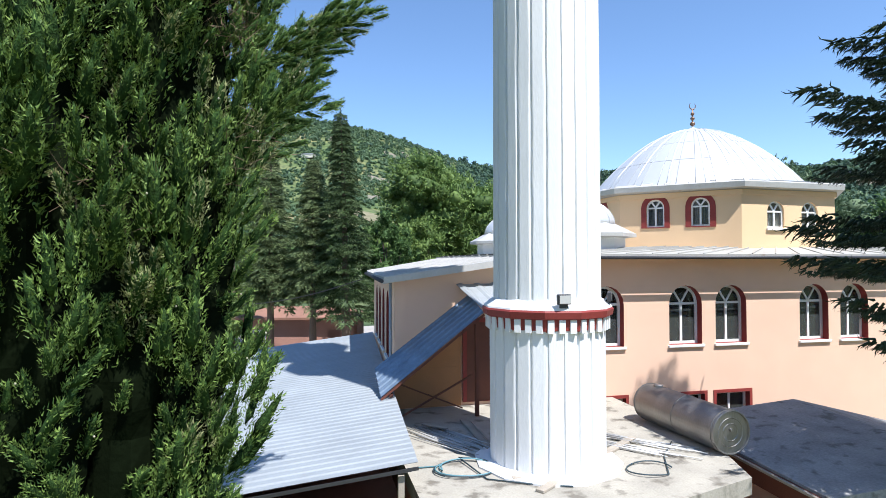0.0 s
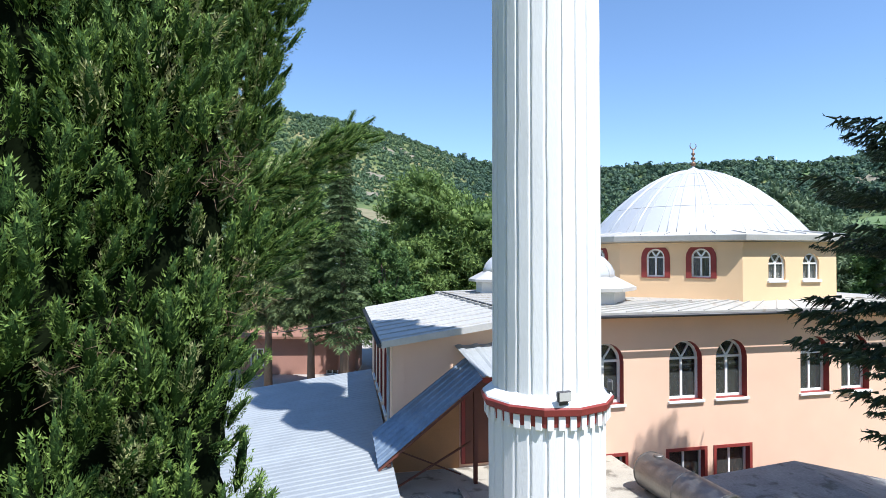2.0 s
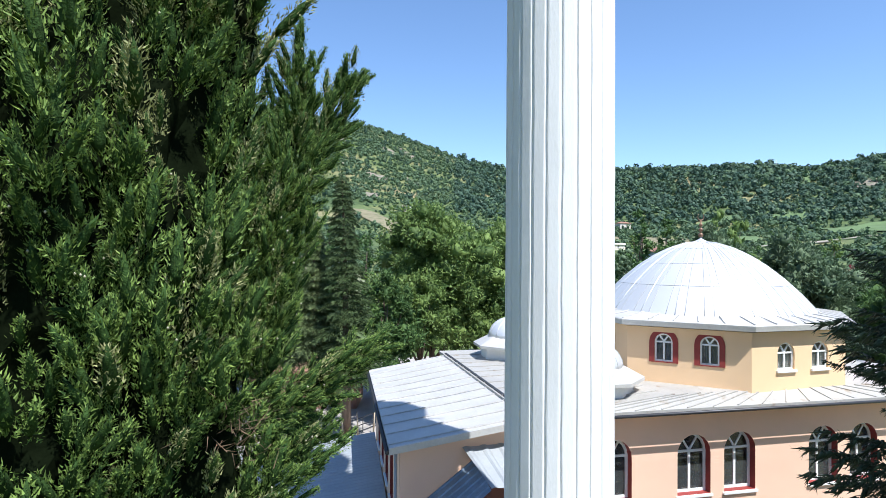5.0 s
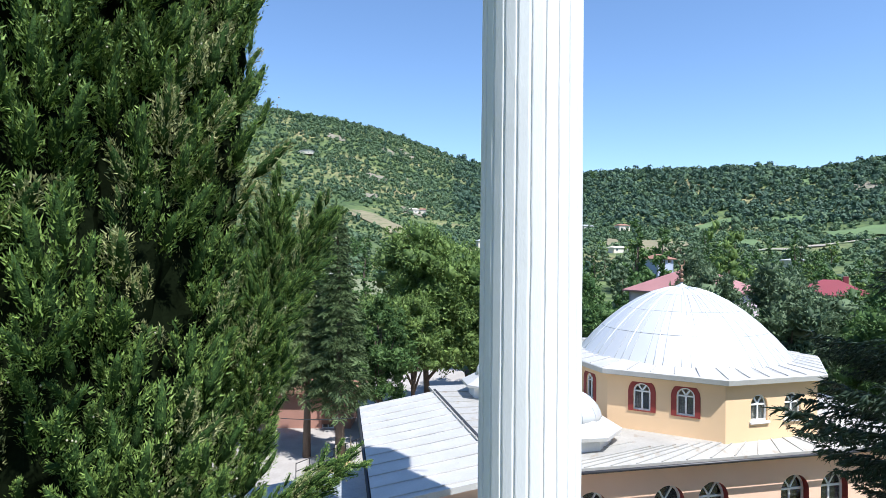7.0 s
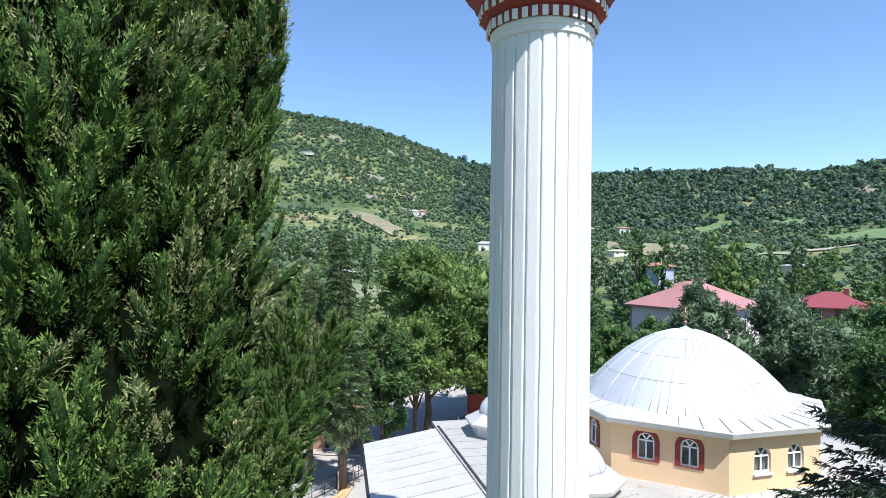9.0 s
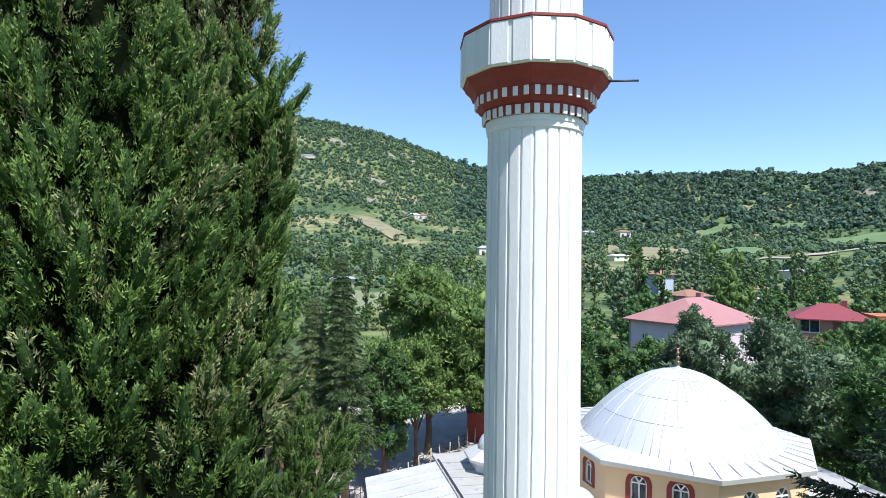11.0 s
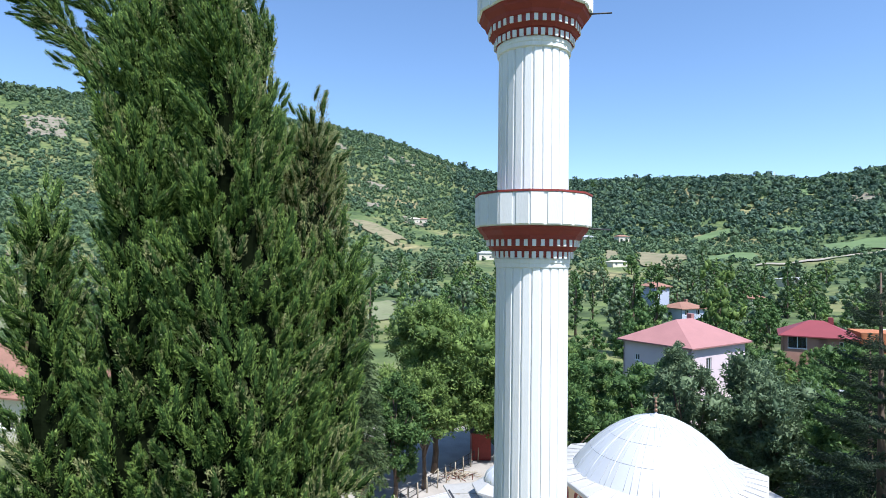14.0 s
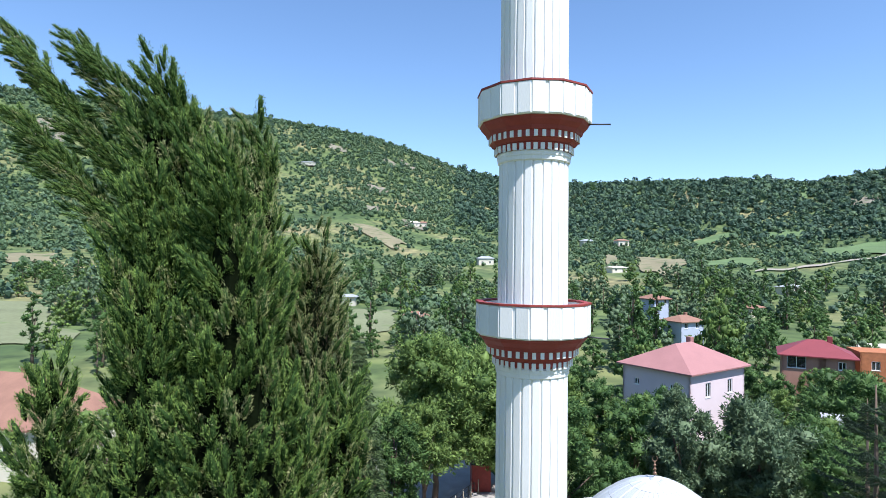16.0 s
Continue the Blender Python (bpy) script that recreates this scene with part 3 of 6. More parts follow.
def small_dome(x, y):
    m = Matrix.Translation((x, y, 0))
    p = part("small_dome_plinth", bm_lathe([(1.30, 7.45), (1.30, 7.98), (1.36, 8.0)], 8, math.pi / 8 + TURN), mosque, "pale green-white octagonal plinth", WHITE, m)
    part("small_dome_skirt", bm_lathe([(1.36, 8.0), (1.62, 8.02), (1.62, 8.12), (1.0, 8.44)], 8, math.pi / 8 + TURN), mosque, "", ZINC, m)
    d = part("small_dome", bm_lathe([(1.0 * math.cos(a) + 0.002, 8.38 + 0.80 * math.sin(a)) for a in (radians(10 * k) for k in range(10))], 24, smooth=True), mosque, "small sheet metal dome", DOME, m)
    for k in range(12):
        a = k * math.tau / 12
        part("rib", bm_tube([(1.01 * math.cos(e) * math.cos(a), 1.01 * math.cos(e) * math.sin(a), 8.38 + 0.81 * math.sin(e)) for e in (radians(15 * j) for j in range(7))], 0.012, 5), d, mat=DOME)


small_dome(-6.0, -2.9)
small_dome(-6.1, 3.55)

# ---- entrance wing, under its lean-to roof ----
WX, WN = -11.95, 4.75
arches = [(1.35, 2.30), (3.05, 4.00), (4.75, 5.70), (6.45, 7.40)]
SKEW = math.atan2(0.45, WN - WALL_Y)
m = Matrix(((-math.sin(SKEW), math.cos(SKEW), 0, WX + 0.45), (-math.cos(SKEW), -math.sin(SKEW), 0, WN), (0, 0, 1, 0), (0, 0, 0, 1)))
part("wing_side_wall", wall_mesh("wing_side_wall", (WN - WALL_Y) / math.cos(SKEW), 6.80, 0.3, [(a, b, 4.55, 6.45, True) for a, b in arches], PEACH, RED), mosque, "shaded peach wall with tall arched windows", m=m)
for a, b in arches:
    window(mosque, "wing_window", a, b, 4.55, 6.45, True, y=0.18, bar=0.06, m=m)
part("wing_front_wall", mesh_from("wing_front_wall", [(x, y, z) for y in (WALL_Y, WALL_Y + 0.3) for x, z in ((WX + 0.3, 0), (HALL_L, 0), (HALL_L, 7.30), (WX + 0.3, 6.84))],
     [(0, 1, 2, 3), (7, 6, 5, 4), (0, 4, 5, 1), (1, 5, 6, 2), (2, 6, 7, 3), (3, 7, 4, 0)], PEACH), mosque)
part("wing_corner", bm_box((WX, WALL_Y, 0), (WX + 0.298, WALL_Y - 0.02, 6.80)), mosque, mat=PEACH)
part("wing_back_wall", bm_box((WX + 0.78, WN - 0.3, 0), (HALL_L, WN, 6.85)), mosque, mat=PEACH)
# added near-black backing that imitates an unlit wing behind its windows
part("wing_inner_wall", bm_box((-10.2, WALL_Y + 0.4, 0), (-10.0, WN - 0.4, 6.9)), mosque, mat=ROOM_DARK)
y0, y1, xl, xr = WALL_Y - 0.42, WN + 0.35, -12.28, HALL_L - 0.02
zl, zr = 6.92, 7.44
bm = bmesh.new()
for y, sx in ((y0, 0.0), (y1, 0.5)):
    for x, z in ((xl + sx, zl - 0.17), (xr, zr - 0.17), (xr, zr), (xl + sx, zl)):
        bm.verts.new((x, y, z))
bm.verts.ensure_lookup_table()
v = bm.verts
for f in ((0, 1, 2, 3), (7, 6, 5, 4), (0, 4, 5, 1), (1, 5, 6, 2), (2, 6, 7, 3), (3, 7, 4, 0)):
    bm.faces.new([v[i] for i in f])
bmesh.ops.recalc_face_normals(bm, faces=bm.faces)
wing_roof = part("wing_roof", bm, mosque, "galvanised lean-to roof with standing seams", ZINC)
for k in range(12):
    y = y0 + 0.25 + k * (y1 - y0 - 0.4) / 11
    part("seam", bm_beam((xl + 0.01 + 0.5 * (y - y0) / (y1 - y0), y, zl + 0.017), (xr - 0.05, y, zr + 0.017), 0.035, 0.035), wing_roof, mat=ZINC)
part("valley_gutter", bm_box((xr - 0.02, y0, zr - 0.02), (xr + 0.07, y1, zr + 0.10)), mosque, "dark roof edge flashing", DARKMETAL)
part("downpipe", bm_tube([(WX - 0.09, WALL_Y + 0.1, 6.75), (WX - 0.09, WALL_Y + 0.1, 0.3)], 0.045), mosque, "", GREYROOF)
part("side_gutter", bm_tube([(xl - 0.05, y0, zl - 0.1), (xl + 0.45, y1, zl - 0.1)], 0.055), mosque, "", DARKMETAL)


def corrugated(corners, pitch, depth, along, thick=0.006, mat=None):
    """A trapezoidal ribbed sheet between four corners; the ribs run from the first side to the opposite one."""
    a, b, c, d = [Vector(p) for p in corners]
    n = max(2, int((d - a).length / pitch))
    nor = (b - a).cross(d - a).normalized()
    prof = ((0.0, 0), (0.52, 0), (0.66, 1), (0.84, 1))
    rows = [((k + t) / n, h) for k in range(n) for t, h in prof] + [(1.0, 0)]
    vs, fs = [], []
    for lay in (0, 1):
        for s, h in rows:
            o = nor * (h * depth - lay * thick)
            vs += [a.lerp(d, s) + o, b.lerp(c, s) + o]
    o = 2 * len(rows)
    for k in range(len(rows) - 1):
        fs.append((2 * k, 2 * k + 1, 2 * k + 3, 2 * k + 2))
        fs.append((o + 2 * k + 2, o + 2 * k + 3, o + 2 * k + 1, o + 2 * k))
    return mesh_from("sheet", vs, fs, mat or TIN)


# canopy over the stair, of corrugated sheets
canopy = thing("stair_canopy", "corrugated metal canopy sloping down over an outside stair, blue sky-lit shade painted into its sheet", "canopy")
part("sheet", corrugated([(-12.46, -5.80, 4.16), (-9.96, -5.80, 6.08), (-10.0, -4.50, 6.42), (-12.46, -4.50, 4.60)], 0.20, 0.028, 0, mat=CANOPY_SKY_SHADE), canopy)
part("upper_sheet", corrugated([(-8.5, -5.80, 6.12), (-8.5, -4.45, 6.74), (-10.32, -4.45, 6.70), (-9.95, -5.80, 6.12)], 0.30, 0.03, 0), canopy)
part("edge_board", bm_beam((-12.46, -5.82, 4.10), (-9.96, -5.82, 6.02), 0.03, 0.05), canopy, mat=BROWN)
for x, zt in ((-12.2, 4.2), (-10.1, 5.9)):
    part("post", bm_beam((x, -5.65, 3.55), (x, -5.65, zt), 0.09, 0.09), canopy, mat=BROWN)
part("brace", bm_beam((-12.0, -5.6, 3.6), (-10.2, -5.6, 4.55), 0.04, 0.04), canopy, mat=BROWN)
part("brace", bm_beam((-12.1, -5.0, 4.35), (-10.4, -5.4, 3.7), 0.03, 0.03), canopy, mat=BROWN)
# panels added on the wall; their brown imitates shade under the canopy
part("back_panel", bm_box((-12.2, WALL_Y - 0.035, 3.53), (-10.2, WALL_Y - 0.004, 4.55)), canopy, "added brown panel that imitates the wall's deep shade under the canopy", WALL_SHADE_BROWN)
part("back_panel", mesh_from("back_panel", [(x, y, z) for y in (WALL_Y - 0.035, WALL_Y - 0.004) for x, z in ((-12.2, 4.552), (-10.2, 4.552), (-10.2, 6.2))], [(0, 1, 2), (5, 4, 3), (0, 3, 4, 1), (1, 4, 5, 2), (2, 5, 3, 0)], WALL_SHADE_BROWN), canopy)
door = thing("side_door", "dark red wooden door under the stair canopy", "door")
part("leaf", bm_box((-10.05, WALL_Y - 0.06, 3.62), (-9.1, WALL_Y - 0.005, 5.7), 0.01), door, mat=BROWN)
part("frame", bm_band([(-10.15, 3.62), (-10.15, 5.82), (-9.0, 5.82), (-9.0, 3.62)], [(-10.05, 3.63), (-10.05, 5.7), (-9.1, 5.7), (-9.1, 3.63)], WALL_Y - 0.08, WALL_Y - 0.003), door, mat=RED)

# ---- annex roofs in front ----
annex = thing("annex", "low annex with a dusty concrete roof terrace round the minaret", "building")
plan = [(-12.35, -12.4), (-9.9, -11.68), (-6.52, -10.58), (-6.02, -9.2), (-5.85, -8.0), (-5.85, WALL_Y - 0.03), (-12.35, WALL_Y - 0.03)]
part("roof_slab", mesh_from("roof_slab", [(x, y, 3.22) for x, y in plan] + [(x, y, 3.52) for x, y in plan], [tuple(range(6, -1, -1)), tuple(range(7, 14))] + [(k, (k + 1) % 7, (k + 1) % 7 + 7, k + 7) for k in range(7)], CONCRETE), annex, "dusty stained concrete slab")
part("wall", bm_box((-12.2, -10.4, 0), (-6.6, WALL_Y - 0.05, 3.22)), annex, mat=PEACH)
shed = thing("tin_roof_shed", "long shed with a corrugated tin roof beside the entrance wing", "shed")
part("roof_sheet", corrugated([(-12.33, -9.95, 4.02), (-19.2, -9.95, 3.30), (-19.2, 5.1, 3.45), (-11.52, 5.1, 4.38)], 0.25, 0.017, 0), shed, "grey corrugated tin roof")
# thin dark strip that stands in for the shadow line below the sheet edge
part("fascia", bm_beam((-12.33, -9.98, 3.93), (-19.2, -9.98, 3.23), 0.04, 0.05), shed, mat=DARKMETAL)
part("wall", bm_box((-19.0, -9.5, 0), (-12.5, 5.0, 3.1)), shed, "brown shaded wall", BROWN)
for x in (-12.6, -15.5, -18.6):
    part("post", bm_beam((x, -9.85, 0), (x, -9.85, 3.2 + (x + 19.2) * 0.09), 0.1, 0.1), shed, mat=TIMBER)

side = thing("slab_roof_annex", "annex with a dark weathered low-pitched roof edged in red timber", "building")
top = [(-5.3, -11.0, 3.20), (-5.3, -6.3, 3.40), (-1.6, -6.3, 3.66), (-1.6, -11.0, 3.42), (2.9, -6.3, 2.55), (2.9, -11.0, 2.35)]
vs = top + [(x, y, z - 0.16) for x, y, z in top]
fs = [(0, 3, 2, 1), (3, 5, 4, 2), (6, 7, 8, 9), (9, 8, 10, 11), (0, 1, 7, 6), (0, 6, 9, 3), (3, 9, 11, 5), (5, 11, 10, 4), (1, 2, 8, 7), (2, 4, 10, 8)]
part("roof", mesh_from("roof", vs, fs, MOSSY), side)
part("fascia", bm_beam((-5.33, -11.0, 2.95), (-5.33, -6.3, 3.15), 0.05, 0.40), side, "dark red-brown timber fascia", BROWN)
part("batten", bm_beam((-5.40, -11.0, 3.13), (-5.40, -6.3, 3.33), 0.06, 0.05), side, mat=TIMBER)
part("wall", bm_box((-5.2, -10.8, 0), (2.7, -6.5, 2.2)), side, mat=PEACH)

# ---- minaret ----
MX, MY = -9.645, -8.927
minaret = thing("minaret", "tall white fluted minaret with red-bracketed balconies", "minaret", pose(MX, MY, 0))


def fluted(r0, r1, z0, z1, n=24, gap=0.058, deep=0.032, phase=0.0):
    """A shaft of flat panels with narrow soft-edged grooves between them, slightly uneven as trowelled plaster is."""
    bm = bmesh.new()
    g_ = np.random.RandomState(int(z0 * 10))
    levels = max(2, int((z1 - z0) / 0.55))
    rings = []
    for i in range(levels + 1):
        r, z = r0 + (r1 - r0) * i / levels, z0 + (z1 - z0) * i / levels
        w, g = math.tau / n, gap / r
        ring = []
        for k in range(n):
            wob = g_.normal() * 0.0035 / r
            for a, dr in ((0.0, 0.004), (0.22 * g, deep), (0.78 * g, deep), (g, 0.004), (1.35 * g, 0.0), (w - 0.35 * g, 0.0)):
                a = phase + k * w + a + wob
                rr = r - dr + g_.normal() * 0.0018
                ring.append(bm.verts.new((rr * math.cos(a), rr * math.sin(a), z)))
        rings.append(ring)
    m = len(rings[0])
    for a, b in zip(rings, rings[1:]):
        for k in range(m):
            bm.faces.new((a[k], a[(k + 1) % m], b[(k + 1) % m], b[k]))
    bm.faces.new(rings[-1])
    bm.faces.new(rings[0][::-1])
    bmesh.ops.recalc_face_normals(bm, faces=bm.faces)
    return bm


PH = radians(6)
part("base", fluted(1.09, 1.09, 3.5, 6.10, phase=PH), minaret, "white fluted base", WHITE)
part("foot", bm_lathe([(1.09, 0.0), (1.40, 3.50), (1.40, 3.555), (1.16, 3.585), (1.08, 3.62)], 12, PH), minaret, "flat whitewashed plinth", WHITE)
part("shaft", fluted(1.015, 0.995, 6.45, 19.32, phase=PH), minaret, "white fluted shaft with weathered edges", WHITE)
part("middle_shaft", fluted(0.985, 0.975, 20.30, 25.20, phase=PH), minaret, "", WHITE)
part("upper_shaft", fluted(0.965, 0.95, 26.2, 32.5, phase=PH), minaret, "", WHITE)
part("spire", bm_lathe([(1.12, 32.5), (1.12, 32.62), (0.95, 33.2), (0.03, 38.0)], 24, PH), minaret, "grey metal cone", ZINC)


def dentils(z0, z1, r, n, width, name="bracket", mat=WHITE, deep=0.05):
    bm = bm_box((-0.02, -width / 2, z0), (deep, width / 2, z1), 0.006)
    me = bpy.data.meshes.new(name)
    bm.to_mesh(me)
    bm.free()
    me.materials.append(mat)
    w = math.tau / 12
    per = n // 12
    apo = r * math.cos(w / 2)
    for k in range(12):
        a = PH + (k + 0.5) * w
        for j in range(per):
            s = (j - (per - 1) / 2) * 2 * r * math.sin(w / 2) / per
            mm = Matrix.Rotation(a, 4, "Z") @ Matrix.Translation((apo, s, 0))
            part(name, me, minaret, m=mm)


# ring above the base
part("base_ring", bm_lathe([(1.06, 6.06), (1.10, 6.08), (1.14, 6.10), (1.16, 6.29), (1.22, 6.31), (1.245, 6.42), (1.225, 6.45), (1.0, 6.47)], 12, PH), minaret, "oxide red moulded ring", RED)
part("ring_top", bm_lathe([(1.215, 6.452), (1.205, 6.48), (1.06, 6.60), (0.98, 6.64)], 12, PH), minaret, mat=WHITE)
dentils(6.05, 6.29, 1.145, 36, 0.115, deep=0.04)


def balcony(z):
    """z is the top of the parapet."""
    part("collar", bm_lathe([(0.985, z - 2.03), (1.025, z - 2.00), (1.03, z - 1.90), (1.045, z - 1.875), (1.05, z - 1.775), (1.01, z - 1.733)], 24, PH), minaret, "white collar", WHITE)
    part("corbel", bm_lathe([(1.016, z - 1.758), (1.041, z - 1.733), (1.115, z - 1.700), (1.123, z - 1.551), (1.180, z - 1.534), (1.230, z - 1.451), (1.279, z - 1.435), (1.287, z - 1.269), (1.344, z - 1.244),
                             (1.377, z - 1.152), (1.50, z - 1.028), (1.525, z - 0.970), (1.565, z - 0.928), (1.000, z - 0.900)], 12, PH), minaret, "oxide red stepped corbel", RED)
    dentils(z - 1.765, z - 1.576, 1.123, 36, 0.112, deep=0.018)
    dentils(z - 1.443, z - 1.260, 1.287, 36, 0.102, deep=0.018)
    bm = bmesh.new()
    prof = [(1.56, z - 0.92), (1.595, z - 0.90), (1.595, z - 0.05), (1.45, z - 0.05), (1.45, z - 0.86), (0.9, z - 0.86), (0.9, z - 0.92)]
    rings = [[bm.verts.new((r * math.cos(PH + k * math.tau / 12), r * math.sin(PH + k * math.tau / 12), h)) for k in range(12)] for r, h in prof]
    for a, b in zip(rings, rings[1:]):
        for k in range(12):
            bm.faces.new((a[k], a[(k + 1) % 12], b[(k + 1) % 12], b[k]))
    bmesh.ops.recalc_face_normals(bm, faces=bm.faces)
    part("parapet", bm, minaret, "white balcony parapet", WHITE)
    w = math.tau / 12
    face, half = 1.595 * math.cos(w / 2), 1.595 * math.sin(w / 2)
    for k in range(12):
        for y_a, y_b in ((-half + 0.02, -0.05), (0.05, half - 0.02)):
            part("parapet_panel", bm_box((face - 0.01, y_a, z - 0.88), (face + 0.022, y_b, z - 0.07), 0.006), minaret, mat=WHITE, m=Matrix.Rotation(PH + (k + 0.5) * w, 4, "Z"))
    bm = bmesh.new()
    prof = [(1.61, z - 0.055), (1.63, z - 0.05), (1.63, z), (1.435, z), (1.435, z - 0.055), (1.61, z - 0.055)]
    rings = [[bm.verts.new((r * math.cos(PH + k * math.tau / 12), r * math.sin(PH + k * math.tau / 12), h)) for k in range(12)] for r, h in prof]
    for a, b in zip(rings, rings[1:]):
        for k in range(12):
            bm.faces.new((a[k], a[(k + 1) % 12], b[(k + 1) % 12], b[k]))
    bmesh.ops.recalc_face_normals(bm, faces=bm.faces)
    part("coping", bm, minaret, "oxide red coping", RED)
    # spout towards the right
    part("spout", bm_tube([(1.2, -0.69, z - 0.93), (1.83, -1.05, z - 0.97)], 0.022, 6), minaret, "thin drain spout", DARKMETAL)


balcony(21.14)
balcony(27.02)


# ---- trees ----
def unit(v):
    return v / np.maximum(np.linalg.norm(v, axis=-1, keepdims=True), 1e-9)


def blades(p, d, length, width, rng):
    """Pointed leaves from p along d, three corners each."""
    s = unit(np.cross(d, rng.normal(size=p.shape)))
    L, W = np.asarray(length).reshape(-1, 1), np.asarray(width).reshape(-1, 1)
    return np.stack([p + s * W / 2, p - s * W / 2, p + d * L], 1).reshape(-1, 3)


def trunk_mesh(path, radii, sides=9):
    return bm_tube(path, radii, sides)


def ico(level):
    t = bmesh.new()
    bmesh.ops.create_icosphere(t, subdivisions=level, radius=1)
    v, f = np.array([q.co[:] for q in t.verts]), np.array([[q.index for q in k.verts] for k in t.faces])
    t.free()
    return v, f


ICO1, ICO2 = ico(1), ico(2)


def tuft(rng, n, length, width, level=2):
    """A leafy tuft along z, one unit long: a lumpy body and the leaves that stand on it."""
    v, f = ICO2 if level == 2 else ICO1
    body = (v * 0.40 + np.array([0, 0, 0.45])) * (1 + rng.normal(size=(len(v), 1)) * 0.24)
    k = rng.randint(0, len(f), n)
    w = rng.dirichlet((1, 1, 1), n)
    p = (body[f[k]] * w[:, :, None]).sum(1)
    c = np.array([0, 0, 0.42])
    out = unit(p - c * np.array([1, 1, 0.9]))
    d = unit(out * 0.9 + rng.normal(size=(n, 3)) * 0.6 + np.array([0, 0, 0.1]))
    leaves = blades(p - d * length * 0.25, d, length * rng.uniform(0.6, 1.35, n), width * rng.uniform(0.6, 1.3, n), rng)
    return leaves, (body - c) * (0.60 if level == 2 else 0.74) + c, f


OCTA = (np.array([(1, 0, 0), (0, 1, 0), (-1, 0, 0), (0, -1, 0), (0, 0, 1), (0, 0, -1)], float),
        np.array([(0, 1, 4), (1, 2, 4), (2, 3, 4), (3, 0, 4), (1, 0, 5), (2, 1, 5), (3, 2, 5), (0, 3, 5)]))


def tongue(rng, leaves=190):
    """A dense flame-shaped clump, one unit long: a slim lumpy body, and a deep fur of scale-leaf sprays on it."""
    v, f = ICO1
    h = (v[:, 2] + 1) / 2
    r = 0.062 * np.sin(math.pi * np.clip(h * 0.80 + 0.19, 0, 1)) ** 0.75
    body = np.stack([v[:, 0] * r * 1.5, v[:, 1] * r * 1.5, h * 0.86], 1)
    body[:, :2] *= 1 + rng.normal(size=(len(v), 1)) * 0.22
    h = rng.uniform(0, 0.92, leaves)
    a = rng.uniform(0, math.tau, leaves)
    out = np.stack([np.cos(a), np.sin(a), 0 * a], 1)
    rr = 0.155 * np.sin(math.pi * np.clip(h * 0.80 + 0.19, 0, 1)) ** 0.75 * rng.uniform(0.55, 1.10, leaves) * (1 + 0.25 * np.sin(3 * a + 9 * h))
    p = out * rr[:, None] + np.stack([0 * h, 0 * h, h * 0.9 - 0.04], 1)
    d = unit(out * rng.uniform(0.05, 1.0, (leaves, 1)) + np.array([0, 0, 0.95]) + rng.normal(size=(leaves, 3)) * 0.30)
    return blades(p, d, rng.uniform(0.045, 0.105, leaves), rng.uniform(0.018, 0.034, leaves), rng), body, f


def solid(name, chunks, mat):
    """One mesh of many bodies: chunks are (vertices [n, k, 3], faces)."""
    vs, fs, o = [], [], 0
    for v, f in chunks:
        n, k = v.shape[:2]
        vs.append(v.reshape(-1, 3))
        fs.append((f[None] + (o + np.arange(n) * k)[:, None, None]).reshape(-1, 3))
        o += n * k
    v, f = np.concatenate(vs).astype(np.float32), np.concatenate(fs).astype(np.int32)
    me = bpy.data.meshes.new(name)
    me.vertices.add(len(v))
    me.vertices.foreach_set("co", v.ravel())
    me.loops.add(f.size)
    me.loops.foreach_set("vertex_index", f.ravel())
    me.polygons.add(len(f))
    me.polygons.foreach_set("loop_start", np.arange(0, f.size, 3, dtype=np.int32))
    me.polygons.foreach_set("loop_total", np.full(len(f), 3, dtype=np.int32))
    me.materials.append(mat)
    me.update(calc_edges=True)
    return me


def place(template, base, up, size, rng):
    """Copies of a template at many bases, its z turned to up, spun and scaled; one array of corners."""
    n, t = len(base), len(template)
    z = unit(up)
    x = unit(np.cross(z, rng.normal(size=z.shape)))
    y = np.cross(z, x)
    s = np.asarray(size).reshape(-1, 1, 1)
    return base[:, None, :] + s * (template[None, :, 0:1] * x[:, None] + template[None, :, 1:2] * y[:, None] + template[None, :, 2:3] * z[:, None])


